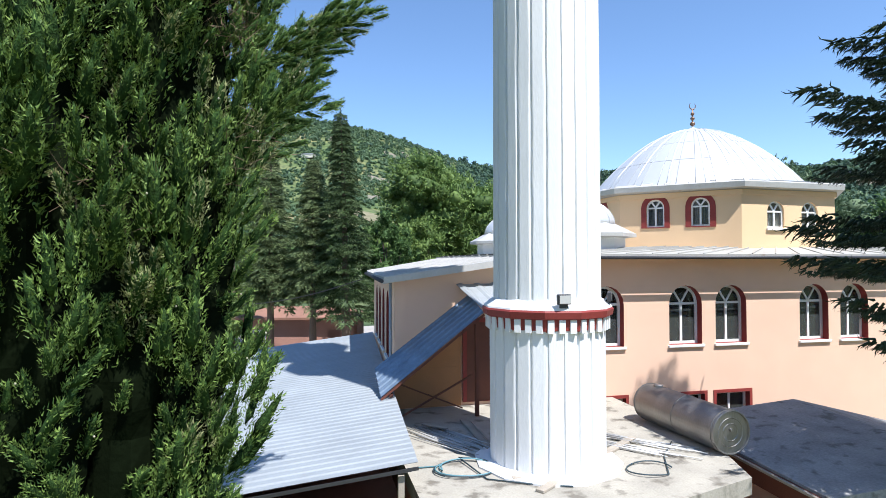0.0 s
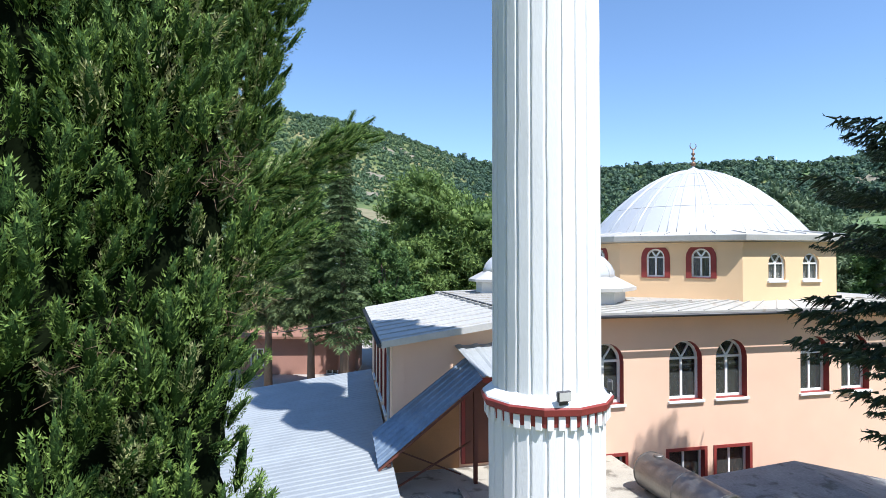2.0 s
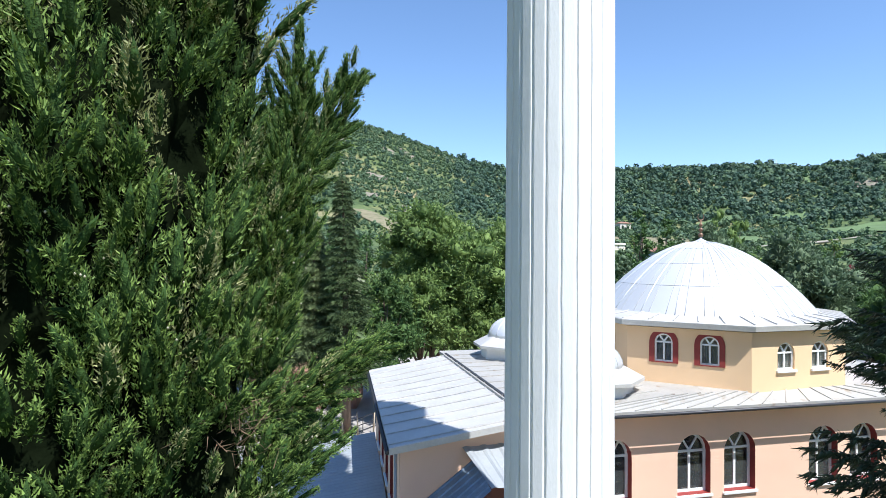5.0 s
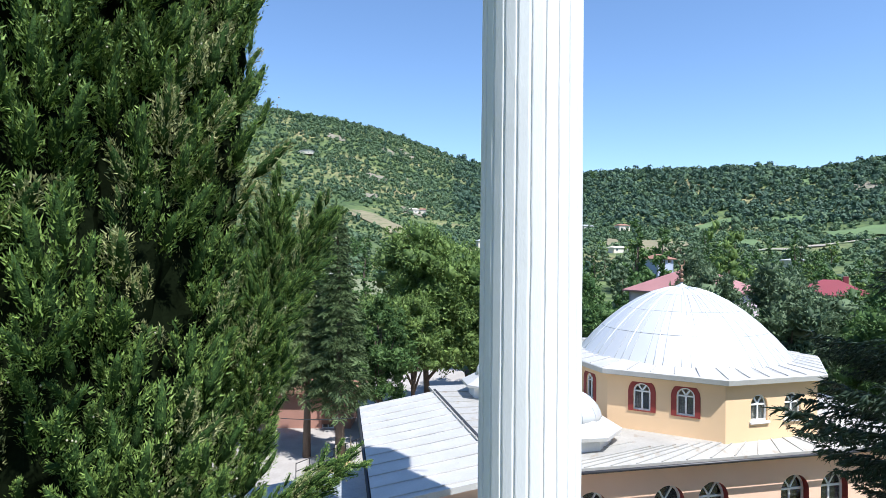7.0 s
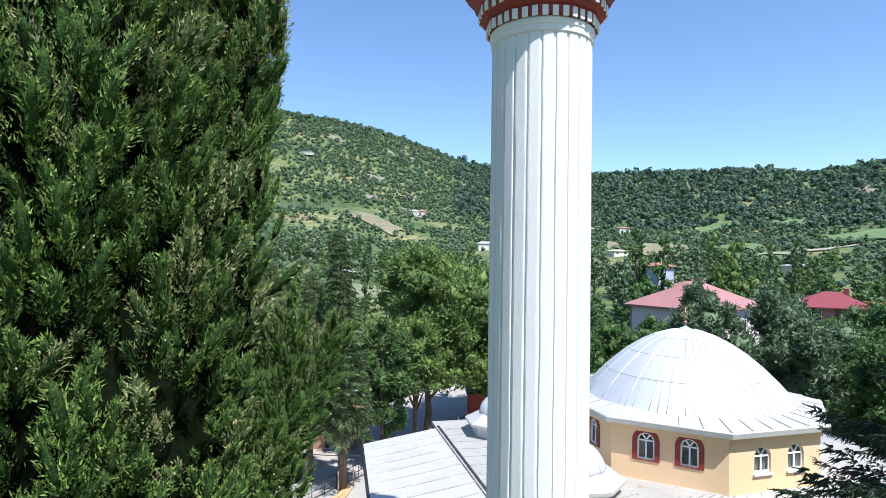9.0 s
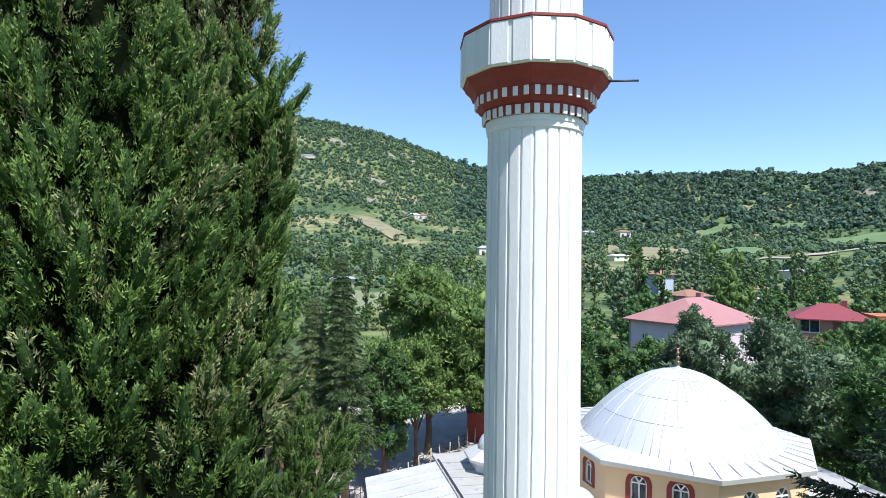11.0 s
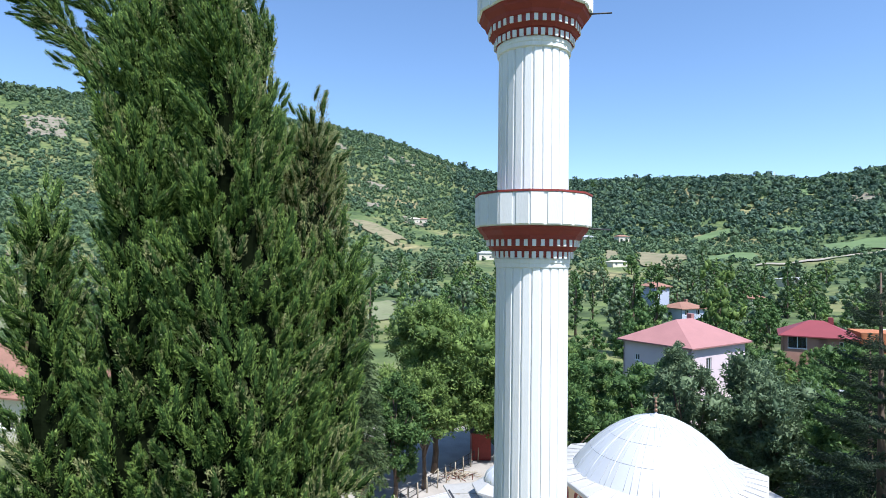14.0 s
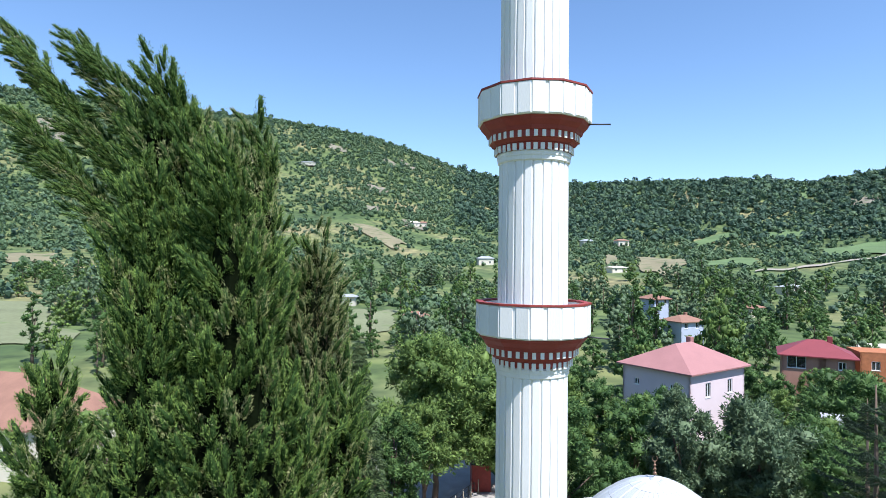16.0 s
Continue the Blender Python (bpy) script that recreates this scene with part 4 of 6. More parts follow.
def cypress(name, label, foot, lobes, seed, dry=0.05, cones=0, twigs=()):
    """A columnar tree of several leaders; a lobe is (base x, y, z, top x, y, z, radius, bend, share of dry foliage)."""
    rng = np.random.RandomState(seed)
    tree = thing(name, label, "tree", pose(*foot))
    fx = np.array(foot)
    L = np.array(lobes, float)
    temps = [tongue(rng) for _ in range(10)]

    def axis(lb, t):
        t = np.asarray(t)[..., None]
        return lb[:3] - fx + (lb[3:6] - lb[:3]) * np.concatenate([t ** lb[7], t ** lb[7], t], -1)

    def girth(lb, t):
        return lb[6] * np.clip(1.0 - np.asarray(t) ** 4, 0, 1) ** 0.8 * (0.45 + 0.55 * np.minimum(1, np.asarray(t) * 2.9))

    P, U, S, O, D = [], [], [], [], []
    core_v, core_f = [], []
    for li, lb in enumerate(L):
        slim = lb[6] < 0.6
        long = np.linalg.norm(lb[3:6] - lb[:3])
        n = max(int(math.tau * lb[6] * long / (0.16 if slim else 0.62)), 9)
        h = (np.arange(n) + rng.uniform(0, 1, n)) / n
        th = np.arange(n) * 2.39996 + rng.uniform(-0.5, 0.5, n) + li
        out = np.stack([np.cos(th), np.sin(th), np.zeros(n)], 1)
        c = axis(lb, h)
        if slim:
            way = unit(lb[3:6] - lb[:3])
            out = unit(out - way * (out @ way)[:, None])
        lump = 1 + 0.10 * np.sin(th * 3 + h * long * 0.9 + seed + li) + 0.09 * np.sin(th * 5 - h * long * 1.7 + li)
        p = c + out * (girth(lb, h) * lump * rng.uniform(0.56, 0.92, n))[:, None]
        billow = np.sin(2.3 * p[:, 0] + 1.5 * p[:, 2]) + np.sin(2.6 * p[:, 1] - 1.9 * p[:, 2] + 1) + np.sin(1.4 * p[:, 0] - 2.7 * p[:, 1] + 0.9 * p[:, 2])
        p += out * (0.10 * billow * girth(lb, h))[:, None]
        inside = (p[:, 2] < 2.0) | ((billow < -1.95) & (not slim))
        for lj, lc in enumerate(L):
            if lj != li and not slim:
                t = np.clip((p[:, 2] + fx[2] - lc[2]) / (lc[5] - lc[2]), -1, 2)
                ok = (t > 0) & (t < 1)
                d = np.hypot(*(p - axis(lc, np.clip(t, 0, 1)))[:, :2].T)
                inside |= ok & (d < girth(lc, np.clip(t, 0, 1)) * 0.60)
        good = ~inside & ((out[:, 1] < 0.45) | (rng.uniform(size=n) < 0.15)) & ((p[:, 0] > -1.2) | (p[:, 2] > 14) | (rng.uniform(size=n) < 0.35))
        p, out, h = p[good], out[good], h[good]
        n = len(p)
        if not n:
            continue
        bend = unit(axis(lb, np.minimum(h + 0.03, 1)) - axis(lb, np.minimum(h, 0.97)))
        wind = np.array([-0.5, 0, 0.0]) * np.clip((p[:, 2:3] - 20.5) / 5.5, 0, 1)
        arm = unit(out * rng.uniform(0.22, 0.62, n)[:, None] + bend + wind + rng.normal(size=(n, 3)) * 0.10)
        big = rng.uniform(0.9, 2.0, n) * (0.5 if slim else 1.0)
        # flame-shaped clumps round each arm
        per = 8
        k = np.repeat(np.arange(n), per)
        t = np.tile((np.arange(per) + 0.5) / per, n) + rng.uniform(-0.04, 0.04, n * per)
        ax = unit(np.cross(arm, rng.normal(size=arm.shape)))
        ay = np.cross(arm, ax)
        spin = rng.uniform(0, math.tau, n)[k] + np.tile(np.arange(per) * 2.4, n)
        ring = ax[k] * np.cos(spin)[:, None] + ay[k] * np.sin(spin)[:, None]
        wide = 0.19 * np.sin(math.pi * np.clip(t * 0.80 + 0.16, 0, 1)) ** 0.7
        q = p[k] + arm[k] * (big[k] * (t * 0.95 - 0.50))[:, None] + ring * (wide * big[k] * rng.uniform(0.6, 1.05, n * per))[:, None]
        up = arm[k] + ring * rng.uniform(0.15, 0.60, (n * per, 1)) * (1.1 - t)[:, None] + rng.normal(size=(n * per, 3)) * 0.12
        size = rng.uniform(0.42, 0.80, n * per) * (0.62 + 0.28 * big[k]) * (0.75 if slim else 1.0)
        P.append(q - unit(up) * size[:, None] * 0.3), U.append(up), S.append(size), O.append(out[k])
        arm_dry = (rng.uniform(size=n) < lb[8] + dry)
        D.append(arm_dry[k] | (rng.uniform(size=n * per) < dry))
        # core surface inside the lobe, coloured near-black in place of deep shade
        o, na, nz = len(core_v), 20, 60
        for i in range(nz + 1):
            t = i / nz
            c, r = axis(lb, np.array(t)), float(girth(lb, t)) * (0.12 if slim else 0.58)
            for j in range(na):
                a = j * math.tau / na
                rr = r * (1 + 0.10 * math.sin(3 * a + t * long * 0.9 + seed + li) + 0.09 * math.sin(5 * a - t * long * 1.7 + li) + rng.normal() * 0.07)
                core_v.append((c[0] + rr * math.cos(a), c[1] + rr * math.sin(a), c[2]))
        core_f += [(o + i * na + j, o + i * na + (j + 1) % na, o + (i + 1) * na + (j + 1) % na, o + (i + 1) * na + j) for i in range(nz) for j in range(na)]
    P, U, S, O, D = [np.concatenate(a) for a in (P, U, S, O, D)]
    n = len(P)
    kind = rng.randint(0, len(temps), n)
    green, olive, solid_g, solid_o = [], [], [], []
    for k, (lv, bd, fc) in enumerate(temps):
        for sel, dst, dsb in (((kind == k) & ~D, green, solid_g), ((kind == k) & D, olive, solid_o)):
            if sel.any():
                both = place(np.concatenate([lv, bd]), P[sel], U[sel], S[sel], rng)
                dst.append(both[:, :len(lv)].reshape(-1, 3))
                dsb.append((both[:, len(lv):], fc))
    part("trunk", trunk_mesh([(0, 0, 0), (0.05, 0, 1.5), (0, 0.1, 4), (-0.1, 0, 9)], [0.42, 0.33, 0.3, 0.12]), tree, mat=BARK)
    part("inner_crown", mesh_from("inner_crown", core_v, core_f, CROWN_SHADE), tree, "near-black crown core with the shade of the gaps painted in")
    part("foliage_spray", solid("foliage_spray", solid_g, CYPRESS_INNER_SHADE), tree, "inside of the green sprays with shade painted into its colour")
    part("dry_spray", solid("dry_spray", solid_o, CYPRESS_INNER_SHADE), tree, "inside of the drying sprays with shade painted into its colour")
    part("crown", quads("crown", np.concatenate(green), 3, LEAF_CYPRESS), tree, "deep green scale-leaf foliage")
    part("dry_foliage", quads("dry_foliage", np.concatenate(olive), 3, LEAF_CYPRESS_DRY), tree, "olive-brown drying foliage")
    sticks = []
    for x, y, z, spread, count, rise in twigs:
        p = np.array([x, y, z]) - fx + rng.normal(size=(count, 3)) * spread
        d = unit(rng.normal(size=(count, 3)) * np.array([0.7, 0.7, 0.5]) + np.array([0.1, -0.3, rise]))
        sticks.append(blades(p, d, rng.uniform(0.10, 0.30, count), rng.uniform(0.006, 0.012, count), rng))
    if sticks:
        tagged(part("dead_twig", quads("dead_twig", np.concatenate(sticks), 3, DRYTWIG), tree), "bare reddish brown dead twigs", kind="stuff")
    if cones:
        i = rng.randint(0, n, cones)
        c = P[i] + unit(U[i]) * S[i][:, None] * rng.uniform(0.4, 0.9, (cones, 1)) + O[i] * S[i][:, None] * 0.20 + rng.normal(size=(cones, 3)) * 0.04
        octv = np.array([(1, 0, 0), (0, 1, 0), (-1, 0, 0), (0, -1, 0), (0, 0, 1.2), (0, 0, -1.2)]) * 0.014
        tagged(part("seed_cone", solid("seed_cone", [(c[:, None] + octv[None], OCTA[1])], CONE), tree), "small pale round cones", kind="stuff")
    return tree


def bough(rng, n=150, droop=0.35, fine=1.0, wide=0.42):
    """A flat drooping conifer bough one metre long along x."""
    t = rng.uniform(0.06, 1, n)
    side = rng.choice([-1, 1], n)
    w = wide * (1 - t) ** 0.8 + 0.05
    q = rng.uniform(0, 1, n)
    x = t + 0.25 * q * w
    p = np.stack([x * 0.95, side * q * w, -droop * t ** 1.8 - 0.10 * q + 0.10 * t + rng.normal(size=n) * 0.015], 1)
    d = unit(np.stack([np.full(n, 0.8), side * 0.75, -0.35 - 0.4 * q], 1) + rng.normal(size=(n, 3)) * 0.25)
    return blades(p, d, fine * rng.uniform(0.08, 0.16, n), fine * rng.uniform(0.022, 0.04, n), rng)


def twig_bough(rng, limbs=24, twigs=6, needles=2):
    """A spruce bough one unit long along x, sagging and turned up at its end: flat side limbs with hanging twigs, each a thin body with needles."""
    v, f = OCTA[0][:5], OCTA[1][:4]
    n = limbs * twigs
    row = np.repeat(np.arange(limbs), twigs)
    t = 0.10 + 0.90 * (row + rng.uniform(0, 0.8, n)) / limbs
    side = np.where(row % 2, -1.0, 1.0)
    q = (np.tile(np.arange(twigs), limbs) + rng.uniform(0, 1, n)) / twigs
    reach = (0.20 * (1 - t) ** 0.7 + 0.025) * q * rng.uniform(0.7, 1.1, limbs)[row]
    sag = -0.16 * t + 0.13 * t ** 3
    base = np.stack([t * 0.95 + reach * 0.75, side * reach, sag - reach * 0.30 + rng.normal(size=n) * 0.006], 1)
    up = unit(np.stack([np.full(n, 0.75), side * 0.45, np.full(n, -0.55)], 1) + rng.normal(size=(n, 3)) * 0.30)
    ln = rng.uniform(0.045, 0.085, n)
    x = unit(np.cross(up, rng.normal(size=(n, 3))))
    y = np.cross(up, x)
    rb = 0.0085
    bodies = base[:, None] + rb * (v[None, :, 0:1] * x[:, None] + v[None, :, 1:2] * y[:, None]) + v[None, :, 2:3] * (up * ln[:, None])[:, None]
    faces = (f[None] + (np.arange(n) * len(v))[:, None, None]).reshape(-1, 3)
    k = np.repeat(np.arange(n), needles)
    b = rng.uniform(0, math.tau, len(k))
    d = unit((x[k] * np.cos(b)[:, None] + y[k] * np.sin(b)[:, None]) * 0.8 + up[k])
    p = base[k] + up[k] * (ln[k] * rng.uniform(0, 0.9, len(k)))[:, None]
    return blades(p, d, rng.uniform(0.022, 0.040, len(k)), rng.uniform(0.006, 0.010, len(k)), rng), bodies.reshape(-1, 3), faces


def spruce(name, label, foot, height, rows, seed, leaf, whorls=26, per=7):
    """A tiered spruce; rows give bough length over height."""
    rng = np.random.RandomState(seed)
    tree = thing(name, label, "tree", pose(*foot))
    temps = [twig_bough(rng) for _ in range(6)]
    zs, rs = [r[0] for r in rows], [r[1] for r in rows]
    z = np.repeat(zs[0] + (zs[-1] - zs[0]) * ((np.arange(whorls) + rng.uniform(-0.25, 0.25, whorls)) / whorls), per) + rng.normal(size=whorls * per) * 0.10
    n = len(z)
    a = np.repeat(rng.uniform(0, math.tau, whorls), per) + np.tile(np.arange(per) * math.tau / per, whorls) + rng.normal(size=n) * 0.2
    ln = np.interp(z, zs, rs) * rng.uniform(0.72, 1.06, n) * (1 - 0.5 * np.clip(np.sin(a), 0, 1) * np.clip((z - 11) / 3, 0, 1))
    lift = 0.02 + 0.55 * np.clip((z - zs[0]) / (zs[-1] - zs[0]), 0, 1) ** 2 + rng.normal(size=n) * 0.06
    base = np.stack([0 * z, 0 * z, z], 1)
    # side boughs leave the main one on its outer half
    B, A, N, F_ = [base], [a], [ln], [lift]
    for t, swing, share in ((0.30, 0.55, 0.50), (0.44, -0.50, 0.45), (0.62, 0.42, 0.36)):
        long = ln > 1.6
        o = np.stack([np.cos(a), np.sin(a), lift - 0.16 + 0.13 * t * t], 1)
        B.append((base + o * (ln * t)[:, None])[long]), A.append((a + swing)[long]), N.append((ln * share)[long]), F_.append((lift - 0.05)[long])
    base, a, ln, lift = [np.concatenate(k) for k in (B, A, N, F_)]
    n = len(a)
    x = unit(np.stack([np.cos(a), np.sin(a), lift], 1))
    y = unit(np.cross(np.array([0, 0, 1.0]), x))
    zz = np.cross(x, y)
    kind = rng.randint(0, len(temps), n)
    out, bodies = [], []
    for k, (lv, bd, fc) in enumerate(temps):
        s_ = kind == k
        t = np.concatenate([lv, bd])
        wide = (ln[s_] * np.maximum(1, 1.9 / ln[s_]) ** 0.75)[:, None, None]
        both = base[s_][:, None] + ln[s_][:, None, None] * t[None, :, 0:1] * x[s_][:, None] + wide * (t[None, :, 1:2] * y[s_][:, None] + t[None, :, 2:3] * zz[s_][:, None])
        out.append(both[:, :len(lv)].reshape(-1, 3))
        bodies.append((both[:, len(lv):], fc))
    part("trunk", trunk_mesh([(0, 0, height * s_) for s_ in (0, 0.2, 0.45, 0.7, 0.985)], [height * 0.016 * k for k in (1, 0.8, 0.6, 0.35, 0.06)]), tree, mat=BARK)
    part("twig_layer", solid("twig_layer", bodies, leaf), tree, "hanging needle-covered twigs")
    part("crown", quads("crown", np.concatenate(out), 3, leaf), tree, "drooping tiers of needles")
    return tree


def conifer(name, label, foot, height, radius, boughs, seed, leaf=LEAF_FIR, density=300, start=0.12, lean=(0, 0), droop=0.35, power=0.85, fine=1.0, wide=0.42):
    rng = np.random.RandomState(seed)
    tree = thing(name, label, "tree", pose(*foot))
    temps = [bough(rng, density, droop, fine, wide) for _ in range(5)]
    h = np.sort(start + (1 - start) * rng.uniform(0, 1, boughs) ** 0.92)
    a = np.arange(boughs) * 2.399 + rng.normal(size=boughs) * 0.4
    ln = radius * (1 - h) ** power * rng.uniform(0.7, 1.12, boughs) + 0.25
    base = np.stack([lean[0] * h ** 2, lean[1] * h ** 2, h * height * 0.985], 1)
    x = unit(np.stack([np.cos(a), np.sin(a), 0.10 + 0.5 * h ** 3 + rng.normal(size=boughs) * 0.10], 1))
    y = unit(np.cross(np.array([0, 0, 1.0]), x))
    z = np.cross(x, y)
    out = []
    kind = rng.randint(0, 5, boughs)
    for k in range(5):
        s = kind == k
        t = temps[k]
        spread = (ln[s] * np.maximum(1, 1.7 / ln[s]) ** 0.7)[:, None, None]
        out.append((base[s][:, None] + ln[s][:, None, None] * t[None, :, 0:1] * x[s][:, None] + spread * (t[None, :, 1:2] * y[s][:, None] + t[None, :, 2:3] * z[s][:, None])).reshape(-1, 3))
    top = np.stack([np.full(60, lean[0]), np.full(60, lean[1]), height * (1 - rng.uniform(0, 0.06, 60))], 1)
    out.append(blades(top, unit(rng.normal(size=(60, 3)) * 0.5 + np.array([0, 0, 1.0])), rng.uniform(0.15, 0.4, 60), np.full(60, 0.05), rng))
    part("trunk", trunk_mesh([(lean[0] * s * s, lean[1] * s * s, height * s) for s in (0, 0.2, 0.45, 0.7, 0.97)], [height * 0.02 * k for k in (1, 0.8, 0.6, 0.35, 0.08)]), tree, mat=BARK)
    part("crown", quads("crown", np.concatenate(out), 3, leaf), tree, "drooping needle boughs")
    return tree


def broadleaf(name, label, foot, height, radius, leaves, seed, leaf=LEAF_MID, size=0.22, lobes=16, slim=1.0, bare=0.28, clumps=130):
    """A tree with a forked trunk and a crown of leafy clumps with gaps between them."""
    rng = np.random.RandomState(seed)
    tree = thing(name, label, "tree", pose(*foot))
    c = []
    for k in range(lobes):
        t = (k + 0.5) / lobes
        z = bare + (1 - bare) * t
        w = math.sin(math.pi * min(0.97, 0.12 + 0.86 * t)) ** 0.6
        a = k * 2.399 + rng.uniform(-0.4, 0.4)
        d = radius * w * rng.uniform(0.35, 0.72) * slim
        c.append((d * math.cos(a), d * math.sin(a), z * height * 0.93, radius * rng.uniform(0.32, 0.52) * (0.7 + 0.4 * w)))
    c = np.array(c)
    per = max(3, int(clumps / lobes))
    q = np.repeat(np.arange(lobes), per)
    v = unit(rng.normal(size=(len(q), 3)) + np.array([0, 0, 0.35]))
    p = c[q, :3] + v * (c[q, 3] * rng.uniform(0.45, 0.95, len(q)))[:, None] * np.array([1, 1, 0.85])
    sz = c[q, 3] * rng.uniform(0.55, 1.0, len(q)) * 1.15
    up = v * 0.8 + rng.normal(size=v.shape) * 0.4 + np.array([0, 0, 0.3])
    mean = float(sz.mean())
    temps = [tuft(rng, max(12, leaves // len(q)), size / mean, size * 0.5 / mean, 2 if leaves > 6000 else 1) for _ in range(4)]
    kind = rng.randint(0, 4, len(q))
    out, bodies = [], []
    for k, (lv, body, f) in enumerate(temps):
        s_ = kind == k
        if s_.any():
            both = place(np.concatenate([lv, body]), p[s_] - unit(up[s_]) * sz[s_][:, None] * 0.45, up[s_], sz[s_], rng)
            out.append(both[:, :len(lv)].reshape(-1, 3))
            bodies.append((both[:, len(lv):], f))
    out = np.concatenate(out)
    bm = trunk_mesh([(0, 0, 0), (0.03 * radius, 0, height * 0.15), (0, 0.04 * radius, height * 0.35), (0, 0, height * 0.75)], [height * 0.022, height * 0.017, height * 0.013, 0.03])
    part("trunk", bm, tree, mat=BARK)
    for k in range(0, lobes, 2):
        q = c[k]
        z0 = max(height * 0.15, q[2] * 0.55)
        part("limb", trunk_mesh([(0, 0, z0), (q[0] * 0.5, q[1] * 0.5, (z0 + q[2]) / 2 + 0.1), (q[0], q[1], q[2])], [height * 0.010, height * 0.007, 0.015], 6), tree, mat=BARK)
    part("inner_foliage", solid("inner_foliage", bodies, leaf), tree)
    part("crown", quads("crown", out, 3, leaf), tree)
    return tree


cypress("cypress_tree", "tall old cypress with feathery dark green foliage, bent by wind", (-17.3, -11.4, 0), [
    (-17.6, -11.4, 0.6, -18.5, -11.3, 25.2, 2.3, 3.0, 0.0),
    (-17.0, -12.2, 0.8, -17.4, -12.4, 24.3, 1.7, 2.5, 0.03),
    (-18.4, -12.3, 0.5, -19.0, -12.2, 23.6, 1.2, 2.0, 0.0),
    (-16.1, -12.2, 0.8, -16.0, -12.0, 19.4, 1.2, 1.2, 0.05),
    (-15.7, -12.0, 2.6, -15.3, -12.0, 11.6, 0.85, 1.0, 0.05),
    (-15.6, -11.6, 10.6, -15.05, -11.4, 19.0, 0.72, 1.0, 0.10),
    (-16.0, -10.7, 13.0, -15.7, -10.4, 22.5, 1.08, 1.2, 0.8),
    (-17.1, -10.8, 17.0, -17.1, -9.9, 25.2, 0.95, 1.2, 0.25),
    (-18.3, -11.5, 19.0, -18.9, -11.6, 26.0, 0.85, 1.4, 0.0),
    (-19.2, -11.2, 23.2, -22.0, -10.8, 26.9, 0.40, 1.0, 0.05),
    (-19.6, -11.1, 22.6, -21.8, -11.0, 25.2, 0.36, 1.0, 0.05),
    (-18.9, -11.2, 24.3, -20.7, -11.0, 26.8, 0.42, 1.0, 0.05),
    (-19.7, -12.2, 0.5, -20.5, -12.3, 20.4, 0.95, 1.5, 0.05),
    (-15.0, -12.0, 9.55, -13.5, -11.9, 10.5, 0.28, 1.0, 0.10),
    (-14.9, -12.1, 8.7, -14.05, -11.9, 9.7, 0.30, 1.0, 0.10),
    (-15.1, -11.9, 11.2, -13.75, -11.7, 13.8, 0.30, 1.0, 0.05),
    (-14.8, -11.8, 10.4, -14.35, -11.7, 14.0, 0.42, 1.0, 0.08),
], 5, cones=900, twigs=[(-14.85, -12.9, 9.9, 0.20, 110, 0.3), (-14.7, -12.8, 8.5, 0.2, 60, 0.2), (-15.9, -13.6, 8.0, 0.25, 60, 0.4), (-15.5, -11.0, 20.6, 0.4, 160, 1.3)])
spruce("spruce_tree", "dark spruce with drooping blue-green branches beside the annex", (-1.2, -12.0, 0), 19.4, [(5.9, 3.2), (7.2, 4.1), (9.5, 4.4), (12.0, 3.7), (14.0, 3.0), (17.0, 1.7), (19.0, 0.5)], 11, LEAF_SPRUCE, 29, 7)
spruce("spruce_tree", "slender dark spruce standing behind its taller neighbour", (2.2, -12.2, 0), 18.0, [(5.5, 2.6), (9.0, 2.4), (13.0, 1.5), (17.7, 0.3)], 12, LEAF_SPRUCE, 14, 5)
spruce("spruce_tree", "small pale green spruce beyond the mosque corner", (9.2, -2.6, 0), 16.4, [(3.0, 2.2), (8.0, 2.0), (12.0, 1.3), (16.2, 0.3)], 13, LEAF_PINE, 15, 5)

conifer("fir_tree", "slender dark fir standing behind the entrance wing", (-11.9, 17.0, 0), 16.7, 2.6, 330, 21, density=190, start=0.24, lean=(-0.4, 0))
conifer("pine_tree", "grey-green pine with a bare lower trunk", (-13.9, 18.8, 0), 14.0, 3.0, 320, 23, LEAF_PINE, density=180, start=0.36)
conifer("pine_tree", "grey-green pine with a bare lower trunk", (-16.6, 20.5, 0), 14.6, 3.3, 320, 24, LEAF_PINE, density=180, start=0.34)
broadleaf("yard_tree", "slender leafy tree with a bare trunk beside the yard fence", (-9.0, 20.6, 0), 11.0, 2.6, 14000, 22, LEAF_MID, 0.24, 16, bare=0.34, clumps=110)
broadleaf("yard_tree", "slender leafy tree with a bare trunk beside the yard fence", (-6.2, 23.6, 0), 10.4, 2.8, 14000, 25, LEAF_LIGHT, 0.24, 16, bare=0.52, clumps=110)
broadleaf("walnut_tree", "large light green leafy tree behind the mosque", (-4.6, 27.0, 0), 15.2, 5.6, 42000, 31, LEAF_LIGHT, 0.26, 22, bare=0.38, clumps=190)
broadleaf("walnut_tree", "large light green leafy tree behind the mosque", (2.5, 30.0, 0), 14.2, 5.6, 42000, 32, LEAF_LIGHT, 0.26, 22, clumps=190)
broadleaf("leafy_tree", "dense mid-green tree behind the small dome", (1.2, 14.5, 0), 12.8, 4.6, 26000, 33, LEAF_MID, 0.26, 20)
broadleaf("leafy_tree", "grey-green leafy tree close behind the dome", (9.7, 11.6, 0), 14.4, 3.3, 24000, 34, LEAF_GREY, 0.26, 18)
broadleaf("leafy_tree", "grey-green leafy tree close behind the dome", (14.8, 10.5, 0), 12.8, 4.2, 26000, 35, LEAF_GREY, 0.26, 18)
broadleaf("leafy_tree", "bushy green tree beyond the mosque", (17.5, 5.0, 0), 10.6, 4.6, 24000, 36, LEAF_MID, 0.26, 18)
